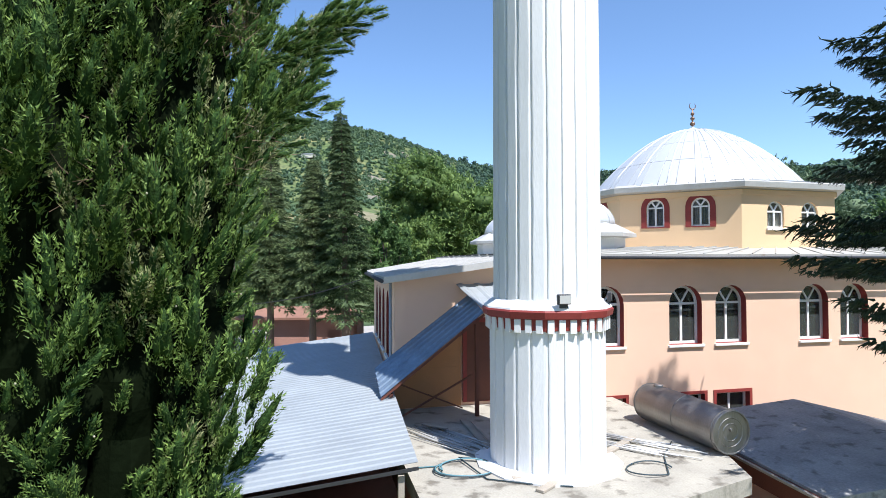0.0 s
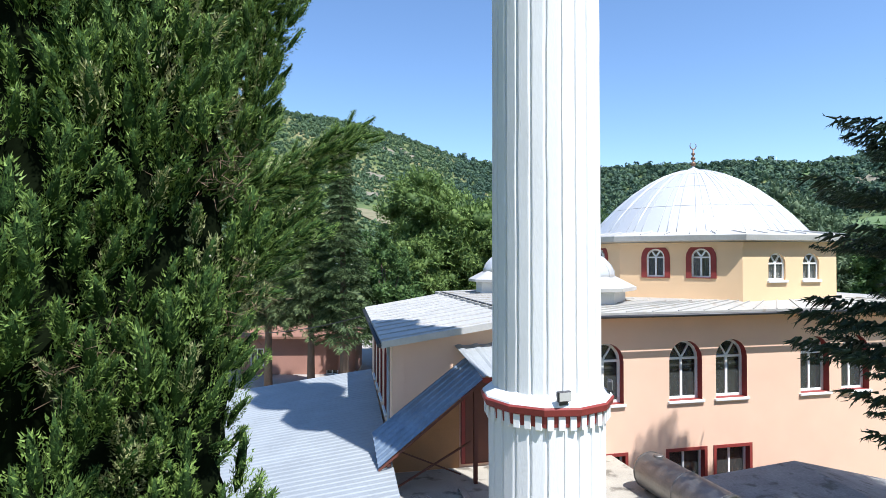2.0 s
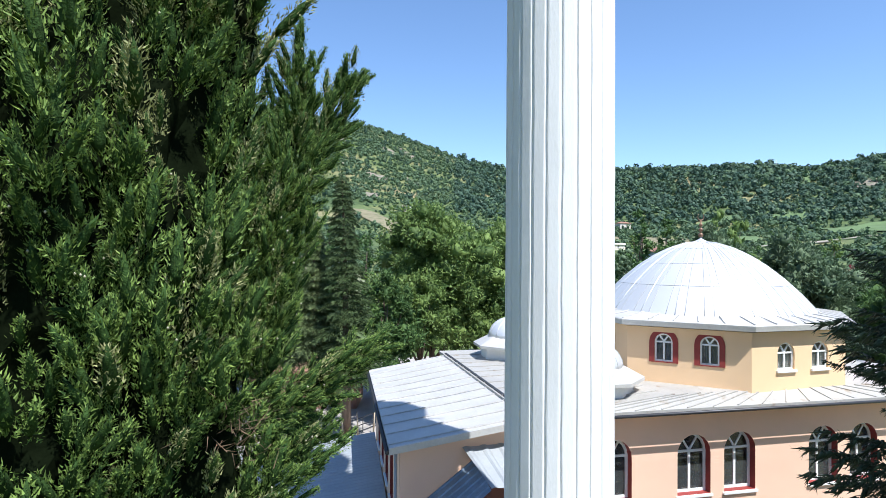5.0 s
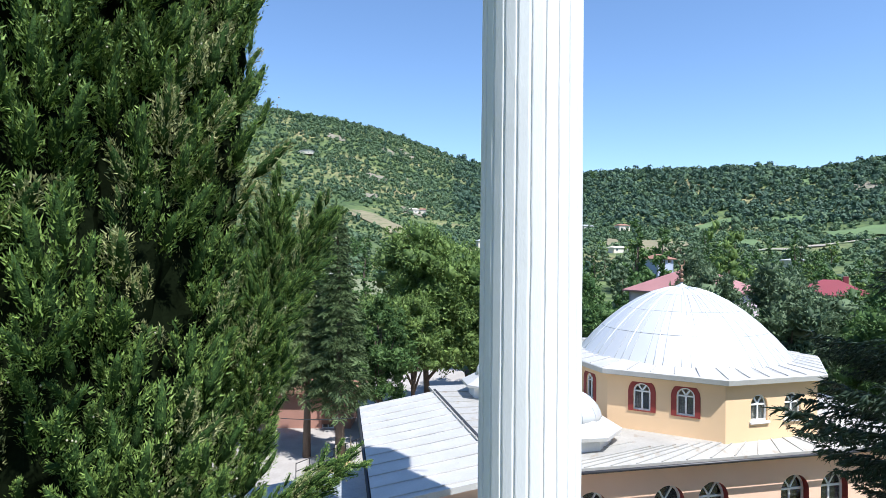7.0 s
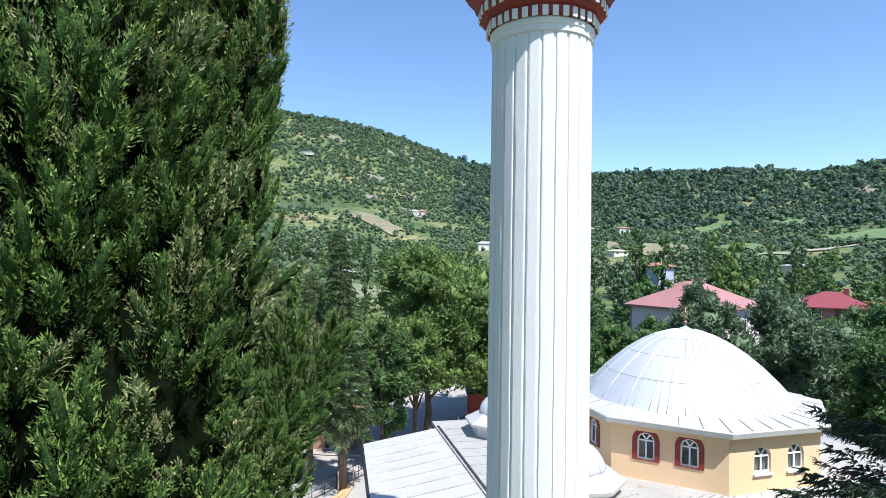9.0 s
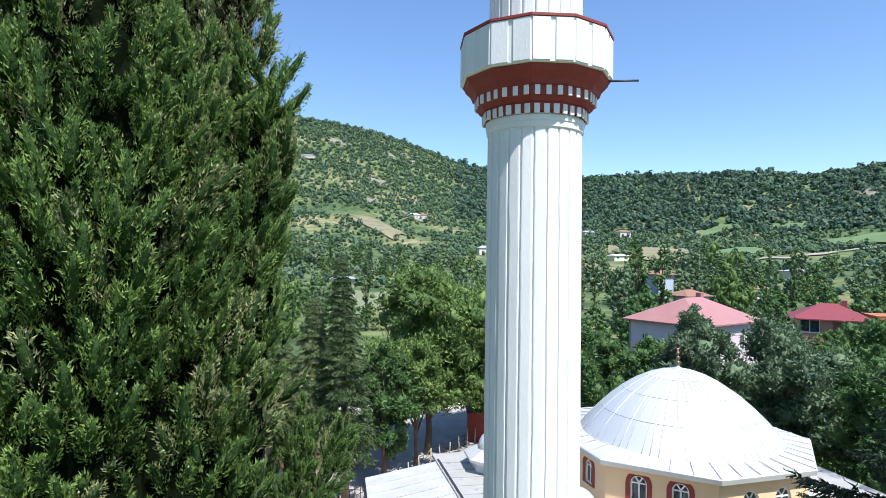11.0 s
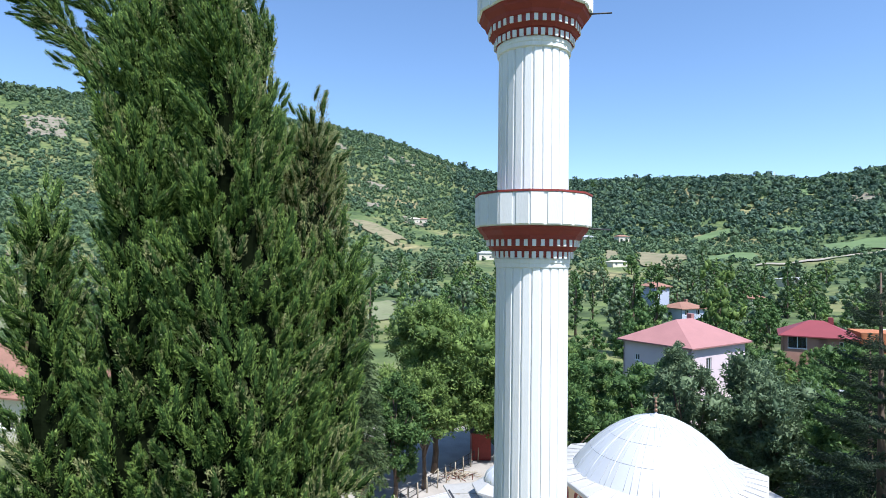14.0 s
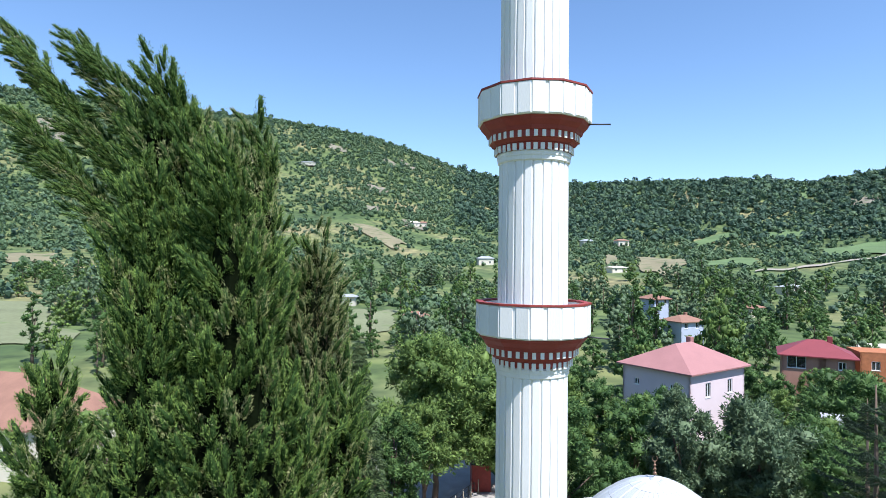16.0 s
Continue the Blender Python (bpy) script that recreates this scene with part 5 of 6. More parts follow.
broadleaf("leafy_tree", "bushy green tree beyond the mosque", (22.5, 14.0, 0), 9.6, 4.8, 24000, 37, LEAF_MID, 0.26, 18)
broadleaf("leafy_tree", "bushy dark green tree by the red-roofed house", (42.0, 27.0, 0), 10.5, 5.2, 18000, 38, LEAF_MID, 0.32, 18)


# ---- houses ----
def house(name, label, at, turn, size, wall_top, roof_top, wall, roof, windows=(), base=0.0, over=0.6, hip=0.5, chimney=True, gable=False):
    """A house about its middle: size along x and y; windows are (side, x, z, width, height)."""
    x, y = at
    h = thing(name, label, "house", pose(x, y, base, 0, 0, turn))
    a, b = size[0] / 2, size[1] / 2
    wt, rt = wall_top - base, roof_top - base
    dirs = {"s": (0, -1), "n": (0, 1), "w": (-1, 0), "e": (1, 0)}
    for s, (nx, ny) in dirs.items():
        ln = 2 * (a if ny else b)
        t = Vector((-ny, nx, 0))
        o = Vector((nx * a, ny * b, 0)) - t * (ln / 2)
        m = Matrix(((t.x, -nx, 0, o.x), (t.y, -ny, 0, o.y), (0, 0, 1, 0), (0, 0, 0, 1)))
        ops = [(ln / 2 + w[1] - w[3] / 2, ln / 2 + w[1] + w[3] / 2, w[2], w[2] + w[4], False) for w in windows if w[0] == s]
        cols = {}
        for o_ in ops:
            cols.setdefault(round(o_[0], 2), []).append(o_)
        levels = sorted({o_[2] for o_ in ops})
        cut = [0.0] + [lv - 0.3 for lv in levels[1:]] + [wt]
        for z0, z1 in zip(cut, cut[1:]):
            part("wall", wall_mesh("wall", ln, z1, 0.25, [o_ for o_ in ops if z0 <= o_[2] < z1], wall, None, base=z0), h, m=m)
        for o_ in ops:
            window(h, "window", *o_, y=0.08, bar=0.08, m=m)
    # added block, near-black so that the windows look unlit inside
    part("room", bm_box((-a + 0.9, -b + 0.9, 0.1), (a - 0.9, b - 0.9, wt - 0.2)), h, "near-black block with the darkness of an unlit interior painted in", ROOM_DARK)
    bm = bmesh.new()
    lo = [bm.verts.new((sx * (a + over), sy * (b + over), wt - 0.12)) for sx, sy in ((-1, -1), (1, -1), (1, 1), (-1, 1))]
    ed = [bm.verts.new((v.co.x, v.co.y, wt + 0.05)) for v in lo]
    r = max(0.05, (a - b) if not gable else a + over)
    r = r + hip if not gable else r
    tp = [bm.verts.new((-min(r, a + over), 0, rt)), bm.verts.new((min(r, a + over), 0, rt))]
    bm.faces.new(lo[::-1])
    for k in range(4):
        bm.faces.new((lo[k], lo[(k + 1) % 4], ed[(k + 1) % 4], ed[k]))
    for f in ((ed[0], ed[1], tp[1], tp[0]), (ed[1], ed[2], tp[1]), (ed[2], ed[3], tp[0], tp[1]), (ed[3], ed[0], tp[0])):
        bm.faces.new(f)
    bmesh.ops.recalc_face_normals(bm, faces=bm.faces)
    rf = part("roof", bm, h, mat=roof)
    if chimney:
        part("chimney", bm_box((a * 0.35, 0.3, wt), (a * 0.35 + 0.7, 1.0, rt + 0.5), 0.03), rf, mat=roof)
    return h


house("pink_house", "two-storey pale pink house with a faded red hipped roof", (31.1, 42.1), 22, (11.9, 9.4), 9.4, 12.1, PINKWALL, TILE_PINK,
      [("s", -2.2, 5.9, 1.1, 1.7), ("s", 2.6, 5.9, 1.1, 1.7), ("s", 2.6, 2.6, 1.1, 1.7), ("s", -2.2, 2.6, 1.1, 1.7), ("w", -2.6, 6.6, 0.7, 0.8), ("w", 2.4, 6.6, 0.7, 0.8), ("w", -2.6, 2.6, 0.7, 0.8)], base=0.4)
house("brick_house", "unplastered brick house with a dark red hipped roof", (64.0, 54.7), -41, (9.6, 8.6), 8.0, 10.2, BRICKWALL, TILE_RED,
      [("s", -2.8, 5.2, 2.6, 1.9), ("s", 0.6, 5.0, 1.0, 2.1), ("s", 3.2, 5.4, 1.0, 1.2), ("s", -0.5, 2.2, 1.0, 1.2), ("s", 2.4, 2.2, 1.0, 1.2)], base=0.8)
house("blue_house", "pale blue house with a faded clay-coloured roof", (72.3, 101.0), 12, (7.2, 6.0), 8.4, 9.8, BLUEWALL, TILE_CLAY, [("s", -2, 5.6, 1.1, 1.4), ("s", 1.6, 5.6, 1.1, 1.4)], base=1.2)
house("blue_house", "tall pale blue house with a low brown roof", (71.6, 112.0), 12, (5.2, 5.0), 13.0, 14.2, BLUEWALL, TILE_CLAY, [("s", -1.3, 10.4, 1.0, 1.3), ("s", 1.3, 10.4, 1.0, 1.3)], base=1.5, chimney=False)
house("white_hall", "long white building with a clay tile roof below the cypress", (-50.0, 50.0), -28, (24.0, 11.0), 5.6, 9.6, CREAM, TILE_CLAY,
      [("s", x, 2.2, 2.0, 1.7) for x in (-9, -5, -1, 3, 7, 10)] + [("e", -2, 2.2, 1.8, 1.7), ("e", 2, 2.2, 1.8, 1.7)], base=0.3)
house("grey_shed", "small shed with a pale sheet roof among the trees", (47.5, 33.8), -40, (5.6, 4.6), 2.9, 4.2, CREAM, GREYROOF, [("s", -1.2, 0.9, 0.9, 0.9)], base=0.3, chimney=False, gable=True)
house("unfinished_house", "roofless unfinished house of bare orange brick", (74.5, 53.0), -30, (7.0, 6.0), 8.4, 8.5, ORANGE_BRICK, ORANGE_BRICK, [("s", -1.3, 5.0, 1.2, 1.4), ("s", 1.3, 5.0, 1.2, 1.4)], base=0.6, over=0.02, chimney=False)
house("outbuilding", "brown plastered outbuilding with timber posts across the yard", (-14.4, 27.2), -12, (8.4, 4.0), 3.2, 3.9, BRICKWALL, TILE_CLAY, [("s", -3, 0.6, 1.0, 1.3), ("s", 2.5, 0.0, 0.9, 1.9)], base=0.4, chimney=False)
house("small_house", "small house with a clay roof at the meadow", (16.2, 151.0), -10, (7.0, 5.0), 5.4, 6.8, BLUEWALL, TILE_CLAY, [("s", 1.5, 3.6, 1.0, 1.2)], base=2.0, chimney=False)
house("pink_cottage", "small pink cottage with a clay roof", (47.0, 128.0), 15, (10.0, 7.0), 7.0, 9.2, PINKWALL, TILE_CLAY, [("s", -2, 4.0, 1.0, 1.2), ("s", 2, 4.0, 1.0, 1.2)], base=2.0, chimney=False)


def polar(az, r):
    x, y = VIEW[0] + r * math.sin(radians(az)), VIEW[1] + r * math.cos(radians(az))
    return x, y, float(land(x, y))


for az, r, w, roofm, label in ((-0.2, 869, 20, GREYROOF, "long white house high on the hillside"), (10.0, 650, 13, CREAM, "low pale stone house on the hillside"),
                               (10.9, 655, 10, TILE_CLAY, "small clay roofed house on the hillside"), (17.0, 420, 11, GREYROOF, "pale roofed house below the hill"),
                               (26.7, 578, 13, GREYROOF, "white roofed house below the far wood"), (29.8, 563, 12, TILE_CLAY, "clay roofed house below the far wood"),
                               (43.7, 290, 13, GREYROOF, "long pale building among orchard trees"), (40.8, 220, 8, TILE_CLAY, "brick house among orchard trees"),
                               (3.4, 213, 7.5, GREYROOF, "low farm building with a pale roof at the meadow"), (50.0, 150, 16, CREAM, "flat-roofed pale house beyond the red roof"),
                               (29.4, 372, 11, CREAM, "unfinished pale house in the valley")):
    x, y, z = polar(az, r)
    house("far_house", label, (x, y), az * 1.0 - 20, (w, w * 0.55), z + (3.0 if r < 400 else 4.4), z + (3.9 if r < 400 else 6.0), CREAM, roofm, [("s", -w / 4, 2.0, 1.4, 1.4), ("s", w / 4, 2.0, 1.4, 1.4)], base=z - 1.0, chimney=False)

# open fields and bare scars: corners by bearing and distance, clockwise
FIELDS = [
    ([(3.0, 592), (5.6, 602), (9.2, 521), (7.9, 487)], FIELD_DRY, "mown ochre field on the hillside"),
    ([(1.7, 203), (8.4, 201), (7.7, 160), (1.7, 141)], FIELD_PALE, "pale dry meadow beyond the yard trees"),
    ([(31.3, 470), (35.5, 457), (35.0, 348), (31.5, 374)], FIELD_DRY, "dry mown field in the valley"),
    ([(42.9, 845), (45.0, 876), (44.8, 797), (43.1, 807)], FIELD_GREEN, "bright green clearing near the ridge"),
    ([(36.0, 588), (39.0, 640), (39.3, 610), (36.3, 560)], FIELD_GREEN, "light green field below the woods"),
    ([(41.6, 625), (44.8, 650), (44.2, 598), (41.9, 606)], FIELD_GREEN, "light green field below the woods"),
    ([(45.6, 545), (50.6, 575), (50.6, 508), (46.2, 496)], FIELD_GREEN, "light green sloping field above the dirt road"),
    ([(-31.0, 245), (-22.0, 229), (-19.8, 163), (-31.0, 135)], FIELD_PALE, "green and ochre sloping meadow behind the hall"),
    ([(28.4, 495), (29.4, 485), (29.5, 404), (28.5, 406)], FIELD_DRY, "small yellow field in the valley"),
    ([(37.0, 450), (41.0, 470), (41.0, 420), (37.4, 405)], FIELD_GREEN, "green field beside the dirt road"),
    ([(-24.0, 395), (-20.6, 395), (-20.6, 360), (-24.0, 355)], FIELD_DRY, "small ochre field on the slope"),
    ([(8.5, 985), (10.0, 970), (10.0, 945), (8.7, 960)], SCAR, "bare pale rock scar on the hill"),
    ([(6.9, 965), (8.3, 950), (8.3, 935), (7.0, 945)], SCAR, "bare pale rock scar on the hill"),
    ([(1.4, 970), (3.4, 965), (3.4, 940), (1.6, 945)], SCAR, "bare earth scar high on the hill"),
    ([(5.2, 840), (7.4, 825), (7.4, 795), (5.6, 800)], SCAR, "bare earth scar on the hill"),
    ([(9.2, 850), (10.6, 840), (10.6, 815), (9.4, 820)], SCAR, "bare earth scar on the hill"),
    ([(5.0, 715), (6.6, 712), (6.6, 690), (5.2, 692)], SCAR, "bare earth scar on the hill"),
    ([(8.8, 672), (11.2, 668), (11.2, 630), (9.2, 632)], SCAR, "bare trampled ground round the hillside houses"),
    ([(-23.0, 940), (-20.0, 950), (-20.0, 880), (-22.6, 875)], SCAR, "bare rock scar on the left ridge"),
    ([(47.6, 770), (49.4, 780), (49.6, 735), (48.0, 730)], SCAR, "bare rocky patch in the woods"),
]


def in_field(az, r, grow=0.0):
    """Whether points given by bearing and distance lie in one of the open fields."""
    hit = np.zeros(len(az), bool)
    for c, _, _ in FIELDS:
        c = np.array(c, float)
        mid = c.mean(0)
        c = mid + (c - mid) * (1 + grow)
        ok = np.ones(len(az), bool)
        for k in range(4):
            p, q = c[k], c[(k + 1) % 4]
            ok &= ((q[0] - p[0]) * (r - p[1]) - (q[1] - p[1]) * (az - p[0])) <= 0
        hit |= ok
    return hit


def road_at(az):
    return np.interp(az, [40.5, 41.5, 43.6, 45.6, 48.3, 51.0], [378, 390, 410, 429, 470, 520])


def on_road(az, r, wide):
    return (az > 40.3) & (az < 51.2) & (np.abs(r - road_at(az) + wide * 0.3) < wide)


def field(corners, mat, label):
    c = np.array(corners, float)
    n = 16
    u, v = np.meshgrid(np.linspace(0, 1, n), np.linspace(0, 1, n), indexing="ij")
    u2 = u + 0.05 * np.sin(v * 9 + c[0, 1]) + 0.03 * np.sin(v * 21 + c[1, 1])
    v2 = v + 0.06 * np.sin(u * 8 + c[2, 1]) + 0.03 * np.sin(u * 19 + c[0, 1])
    p = (1 - u2)[..., None] * ((1 - v2)[..., None] * c[0] + v2[..., None] * c[3]) + u2[..., None] * ((1 - v2)[..., None] * c[1] + v2[..., None] * c[2])
    a, r = np.radians(p[..., 0]), p[..., 1]
    x, y = VIEW[0] + r * np.sin(a), VIEW[1] + r * np.cos(a)
    z = land(x, y) + np.interp(r, [130, 500], [0.25, 1.1])
    f = [(i * n + j, i * n + j + 1, (i + 1) * n + j + 1, (i + 1) * n + j) for i in range(n - 1) for j in range(n - 1)]
    tagged(part("field", mesh_from("field", np.stack([x, y, z], -1).reshape(-1, 3), f, mat, True)), label, "field", kind="structure")


for c_, m_, l_ in FIELDS:
    field(c_, m_, l_)

# dirt road across the far slope
rd_v, rd_f = [], []
for k in range(25):
    az = 41.0 + k * 0.42
    for dr in (-3.0, 3.0):
        x, y, z = polar(az, float(road_at(az)) + 4 * math.sin(k * 0.9) + dr * 1.3)
        rd_v.append((x, y, z + 1.0))
    if k:
        rd_f.append((2 * k - 2, 2 * k - 1, 2 * k + 1, 2 * k))
tagged(part("road", mesh_from("road", rd_v, rd_f, ROADDUST)), "pale dirt road along the far slope", "road", kind="structure")

# ---- middle-distance trees, copies of a few kinds ----
rng = np.random.RandomState(77)
KINDS = [broadleaf("orchard_tree", "rounded green orchard tree in the valley", (60, 20, 0), 7.0, 3.2, 1000, 41, LEAF_MID, 0.42, 12, bare=0.10, clumps=50),
         broadleaf("orchard_tree", "light green leafy tree in the valley", (66, 26, 0), 8.0, 3.4, 1000, 42, LEAF_LIGHT, 0.42, 12, bare=0.10, clumps=50),
         broadleaf("poplar_tree", "slim upright poplar in the valley", (58, 30, 0), 12.0, 1.9, 1000, 43, LEAF_MID, 0.42, 12, slim=0.5, bare=0.10, clumps=50),
         broadleaf("orchard_tree", "greyish leafy tree in the valley", (70, 34, 0), 8.5, 3.8, 1000, 44, LEAF_GREY, 0.45, 12, bare=0.10, clumps=50)]
KEEP = [(31.1, 42.1, 10), (64, 54.7, 9), (76.5, 99, 9), (74, 110, 8), (-50, 50, 16), (16.2, 151, 8), (47, 128, 8), (47.5, 33.8, 6)]
made = 0
while made < 330:
    az, r = rng.uniform(-24, 56), 55 + 260 * rng.uniform(0, 1) ** 0.8
    x, y, z = polar(az, r)
    if in_field(np.array([az]), np.array([r]))[0] or (on_road(az, r, 24)) or any(math.hypot(x - a, y - b) < d for a, b, d in KEEP) or (r < 95 and az < 22) or (r < 72 and az < 40):
        continue
    if math.sin(x * 0.045) + math.sin(y * 0.05 + 1) + rng.uniform(-1, 1) < -1.0:
        continue
    # keep the sight lines to the nearer houses open
    if any(abs(az - math.degrees(math.atan2(a - VIEW[0], b - VIEW[1]))) < 5.5 and r < math.hypot(a - VIEW[0], b - VIEW[1]) and math.hypot(a - x, b - y) > 0 for a, b, d in KEEP[:2]) and r < 95:
        continue
    k = rng.choice(4, p=(0.42, 0.22, 0.1, 0.26))
    s = rng.uniform(0.75, 1.45)
    copy_thing(KINDS[k], Matrix.LocRotScale((x, y, z - 0.2), Euler((0, 0, rng.uniform(0, 6.28))), (s, s, s * rng.uniform(0.9, 1.15))))
    made += 1

for x, y, s, h in ((45.6, 78.5, 1.6, 1.75), (50.0, 77.4, 1.6, 1.6), (57.5, 60.0, 0.6, 0.6), (86.0, 92.0, 0.9, 0.9), (118.0, 118.0, 1.0, 1.5)):
    copy_thing(KINDS[2], Matrix.LocRotScale((x, y, float(land(x, y)) - 0.2), Euler((0, 0, x)), (s, s, h)))

copy_thing(KINDS[1], Matrix.LocRotScale((55.9, 66.8, 0.8), Euler((0, 0, 1)), (1.5, 1.5, 2.3)))
copy_thing(KINDS[0], Matrix.LocRotScale((58.5, 71.0, 0.8), Euler((0, 0, 2)), (1.4, 1.4, 1.9)))

# lone trees and a mast on the far ridge
for az, r, k, s in ((27.1, 865, 0, 2.0), (33.4, 868, 1, 1.3), (46.2, 872, 0, 1.6), (39.0, 868, 3, 1.0)):
    x, y, z = polar(az, r)
    copy_thing(KINDS[k], Matrix.LocRotScale((x, y, z - 0.3), Euler((0, 0, az)), (s, s, s * 1.1)))
x, y, z = polar(42.3, 868)
mast = thing("radio_mast", "thin grey mast standing on the far ridge", "mast", pose(x, y, z - 0.5))
part("pole", bm_tube([(0, 0, 0), (0, 0, 14.0)], [0.45, 0.3], 6), mast, mat=GREYROOF)
part("aerial", bm_beam((-1.2, 0, 12.4), (1.2, 0, 12.4), 0.3, 0.3), mast, mat=GREYROOF)

# nearer trees round the houses
NEAR = broadleaf("garden_tree", "leafy green garden tree near the pink house", (22.0, 33.0, 0), 8.5, 3.8, 5200, 51, LEAF_MID, 0.30, 14, bare=0.15, clumps=80)
NEAR2 = broadleaf("garden_tree", "light green garden tree near the pink house", (17.5, 30.0, 0), 9.0, 3.8, 5200, 52, LEAF_LIGHT, 0.30, 14, bare=0.15, clumps=80)
for k, (x, y, s) in enumerate(((13.5, 24.0, 1.15), (9.5, 33.0, 1.2), (19.0, 40.0, 0.95), (26.5, 26.5, 0.8), (33.0, 30.0, 0.78), (38.5, 34.5, 0.85), (44.5, 41.0, 0.9), (29.0, 19.0, 0.95), (36.5, 22.0, 0.95),
                              (54.5, 28.5, 0.9), (52.0, 41.0, 0.95), (56.0, 47.0, 0.8), (45.5, 47.0, 0.9), (13.0, 42.0, 1.0), (6.0, 44.0, 1.1), (21.0, 52.0, 1.0), (58.0, 36.0, 0.85), (-20.0, 30.0, 1.1), (-27.0, 26.0, 1.0), (-33.0, 33.0, 1.0), (-24.0, 40.0, 1.0))):
    copy_thing((NEAR, NEAR2)[k % 2 if k % 3 else 0], Matrix.LocRotScale((x, y, 0), Euler((0, 0, k * 1.3)), (s, s, s)))

# ---- far woods on the hills ----
def far_tree(rng, tall):
    """A far tree one unit wide: an uneven dark body under ragged leafy facets."""
    v, f = OCTA
    body = (v * np.array([0.36, 0.36, 0.34 * tall]) * (1 + rng.normal(size=(6, 1)) * 0.2) + np.array([0, 0, 0.36 * tall]))[f].reshape(-1, 3)
    n = 17
    d = unit(rng.normal(size=(n, 3)) + np.array([0, 0, 0.45]))
    p = d * np.array([0.46, 0.46, 0.44 * tall]) * rng.uniform(0.75, 1.1, (n, 1)) + np.array([0, 0, 0.46 * tall])
    s1 = unit(np.cross(d + rng.normal(size=(n, 3)) * 0.3, rng.normal(size=(n, 3))))
    s2 = unit(np.cross(d + rng.normal(size=(n, 3)) * 0.25, s1))
    r = rng.uniform(0.16, 0.30, (n, 1))
    leaf = np.stack([p + s1 * r, p - s1 * r * 0.6 + s2 * r, p - s1 * r * 0.6 - s2 * r], 1).reshape(-1, 3)
    return np.concatenate([body, leaf])


def build_woods(count):
    rng = np.random.RandomState(9)
    m = count * 4
    az = rng.uniform(-31, 51, m)
    r = np.sqrt(rng.uniform(210 ** 2, 1120 ** 2, m))
    x, y = VIEW[0] + r * np.sin(np.radians(az)), VIEW[1] + r * np.cos(np.radians(az))
    far = np.interp(az, [-180, 15, 30, 180], [1050, 1050, 880, 880])
    s = r / far
    open_ = waves(x, y, 0.016, 21) + 0.8 * waves(x, y, 0.045, 22)
    thick = np.interp(s, [0.2, 0.35, 0.55, 0.7, 0.9, 1.0], [0.2, 0.2, 0.4, 0.9, 1.3, 2.4])
    thick = np.where(az > 16, thick + np.clip((s - 0.68) * 12, 0, 2.5), thick)
    keep = (open_ * 0.8 + thick + rng.uniform(-1.2, 1.2, m) > 0.0) & (s < 1.06) & ~(in_field(az, r, 0.02) & ((r < 620) | (rng.uniform(size=m) < 0.65))) & ~on_road(az, r, 24)
    az, x, y, r, s = [k[keep][:count] for k in (az, x, y, r, s)]
    n = len(x)
    z = land(x, y)
    w = rng.uniform(3.6, 8.0, n) * (0.50 + 0.55 * r / 1000) * np.where(rng.uniform(size=n) < 0.3, 0.55, 1.0) * np.where((az > 14) & (s > 0.66), 1.25, 0.95)
    kinds = [far_tree(rng, t) for t in (0.75, 0.85, 0.95, 1.05, 1.2, 1.6)]
    kind = rng.choice(6, n, p=(0.2, 0.25, 0.22, 0.18, 0.1, 0.05))
    spin = rng.uniform(0, math.tau, n)
    dark = (s > 0.66) & (az > 14) & (rng.uniform(size=n) < 0.72) | (rng.uniform(size=n) < 0.16)
    for shade, mat, label in ((True, WOOD_DARK, "dark green woods on the upper slopes"), (False, WOOD_FAR, "fresh green woods and bushes covering the hills")):
        out = []
        for k, t in enumerate(kinds):
            q = (kind == k) & (dark == shade)
            cs, sn = np.cos(spin[q])[:, None], np.sin(spin[q])[:, None]
            o = np.stack([t[None, :, 0] * cs - t[None, :, 1] * sn, t[None, :, 0] * sn + t[None, :, 1] * cs, np.repeat(t[None, :, 2], q.sum(), 0)], -1)
            out.append((o * w[q][:, None, None] + np.stack([x[q], y[q], z[q] - 0.3], 1)[:, None]).reshape(-1, 3))
        tagged(part("far_woods", quads("far_woods", np.concatenate(out), 3, mat)), label, "woods", kind="stuff")


build_woods(24000)


# ---- small things on the terrace ----
PZ = 3.522
tank = thing("water_tank", "dull stainless steel cylindrical water tank lying on the terrace", "tank", pose(-6.05, -9.5, PZ + 0.436, 0, 0, 2))
bm = bm_lathe([(0.02, 0.035), (0.16, 0.035), (0.17, 0.028), (0.18, 0.035), (0.27, 0.035), (0.28, 0.028), (0.29, 0.035), (0.40, 0.035), (0.408, 0.004), (0.416, 0.0), (0.43, 0.004), (0.43, 1.30), (0.436, 1.32), (0.43, 1.34), (0.43, 2.70), (0.42, 2.73), (0.3, 2.82), (0.02, 2.86)], 48)
bm.transform(Matrix.Rotation(radians(-90), 4, "X"))
part("shell", bm, tank, "brushed dented steel shell", STEEL)
for y in (0.09, 1.32, 2.68):
    bm = bm_lathe([(0.43, -0.012), (0.442, -0.012), (0.442, 0.012), (0.43, 0.012)], 40)
    bm.transform(Matrix.Translation((0, y, 0)) @ Matrix.Rotation(radians(-90), 4, "X"))
    part("band", bm, tank, mat=STEEL)
bm = bm_lathe([(0.11, 0.40), (0.11, 0.46), (0.09, 0.475), (0.01, 0.48)], 20)
bm.transform(Matrix.Translation((0, 2.35, 0)))
part("filler_cap", bm, tank, mat=STEEL)
part("inlet", bm_tube([(0, -0.02, 0.05), (0, 0.05, 0.05)], 0.035), tank, mat=STEEL)


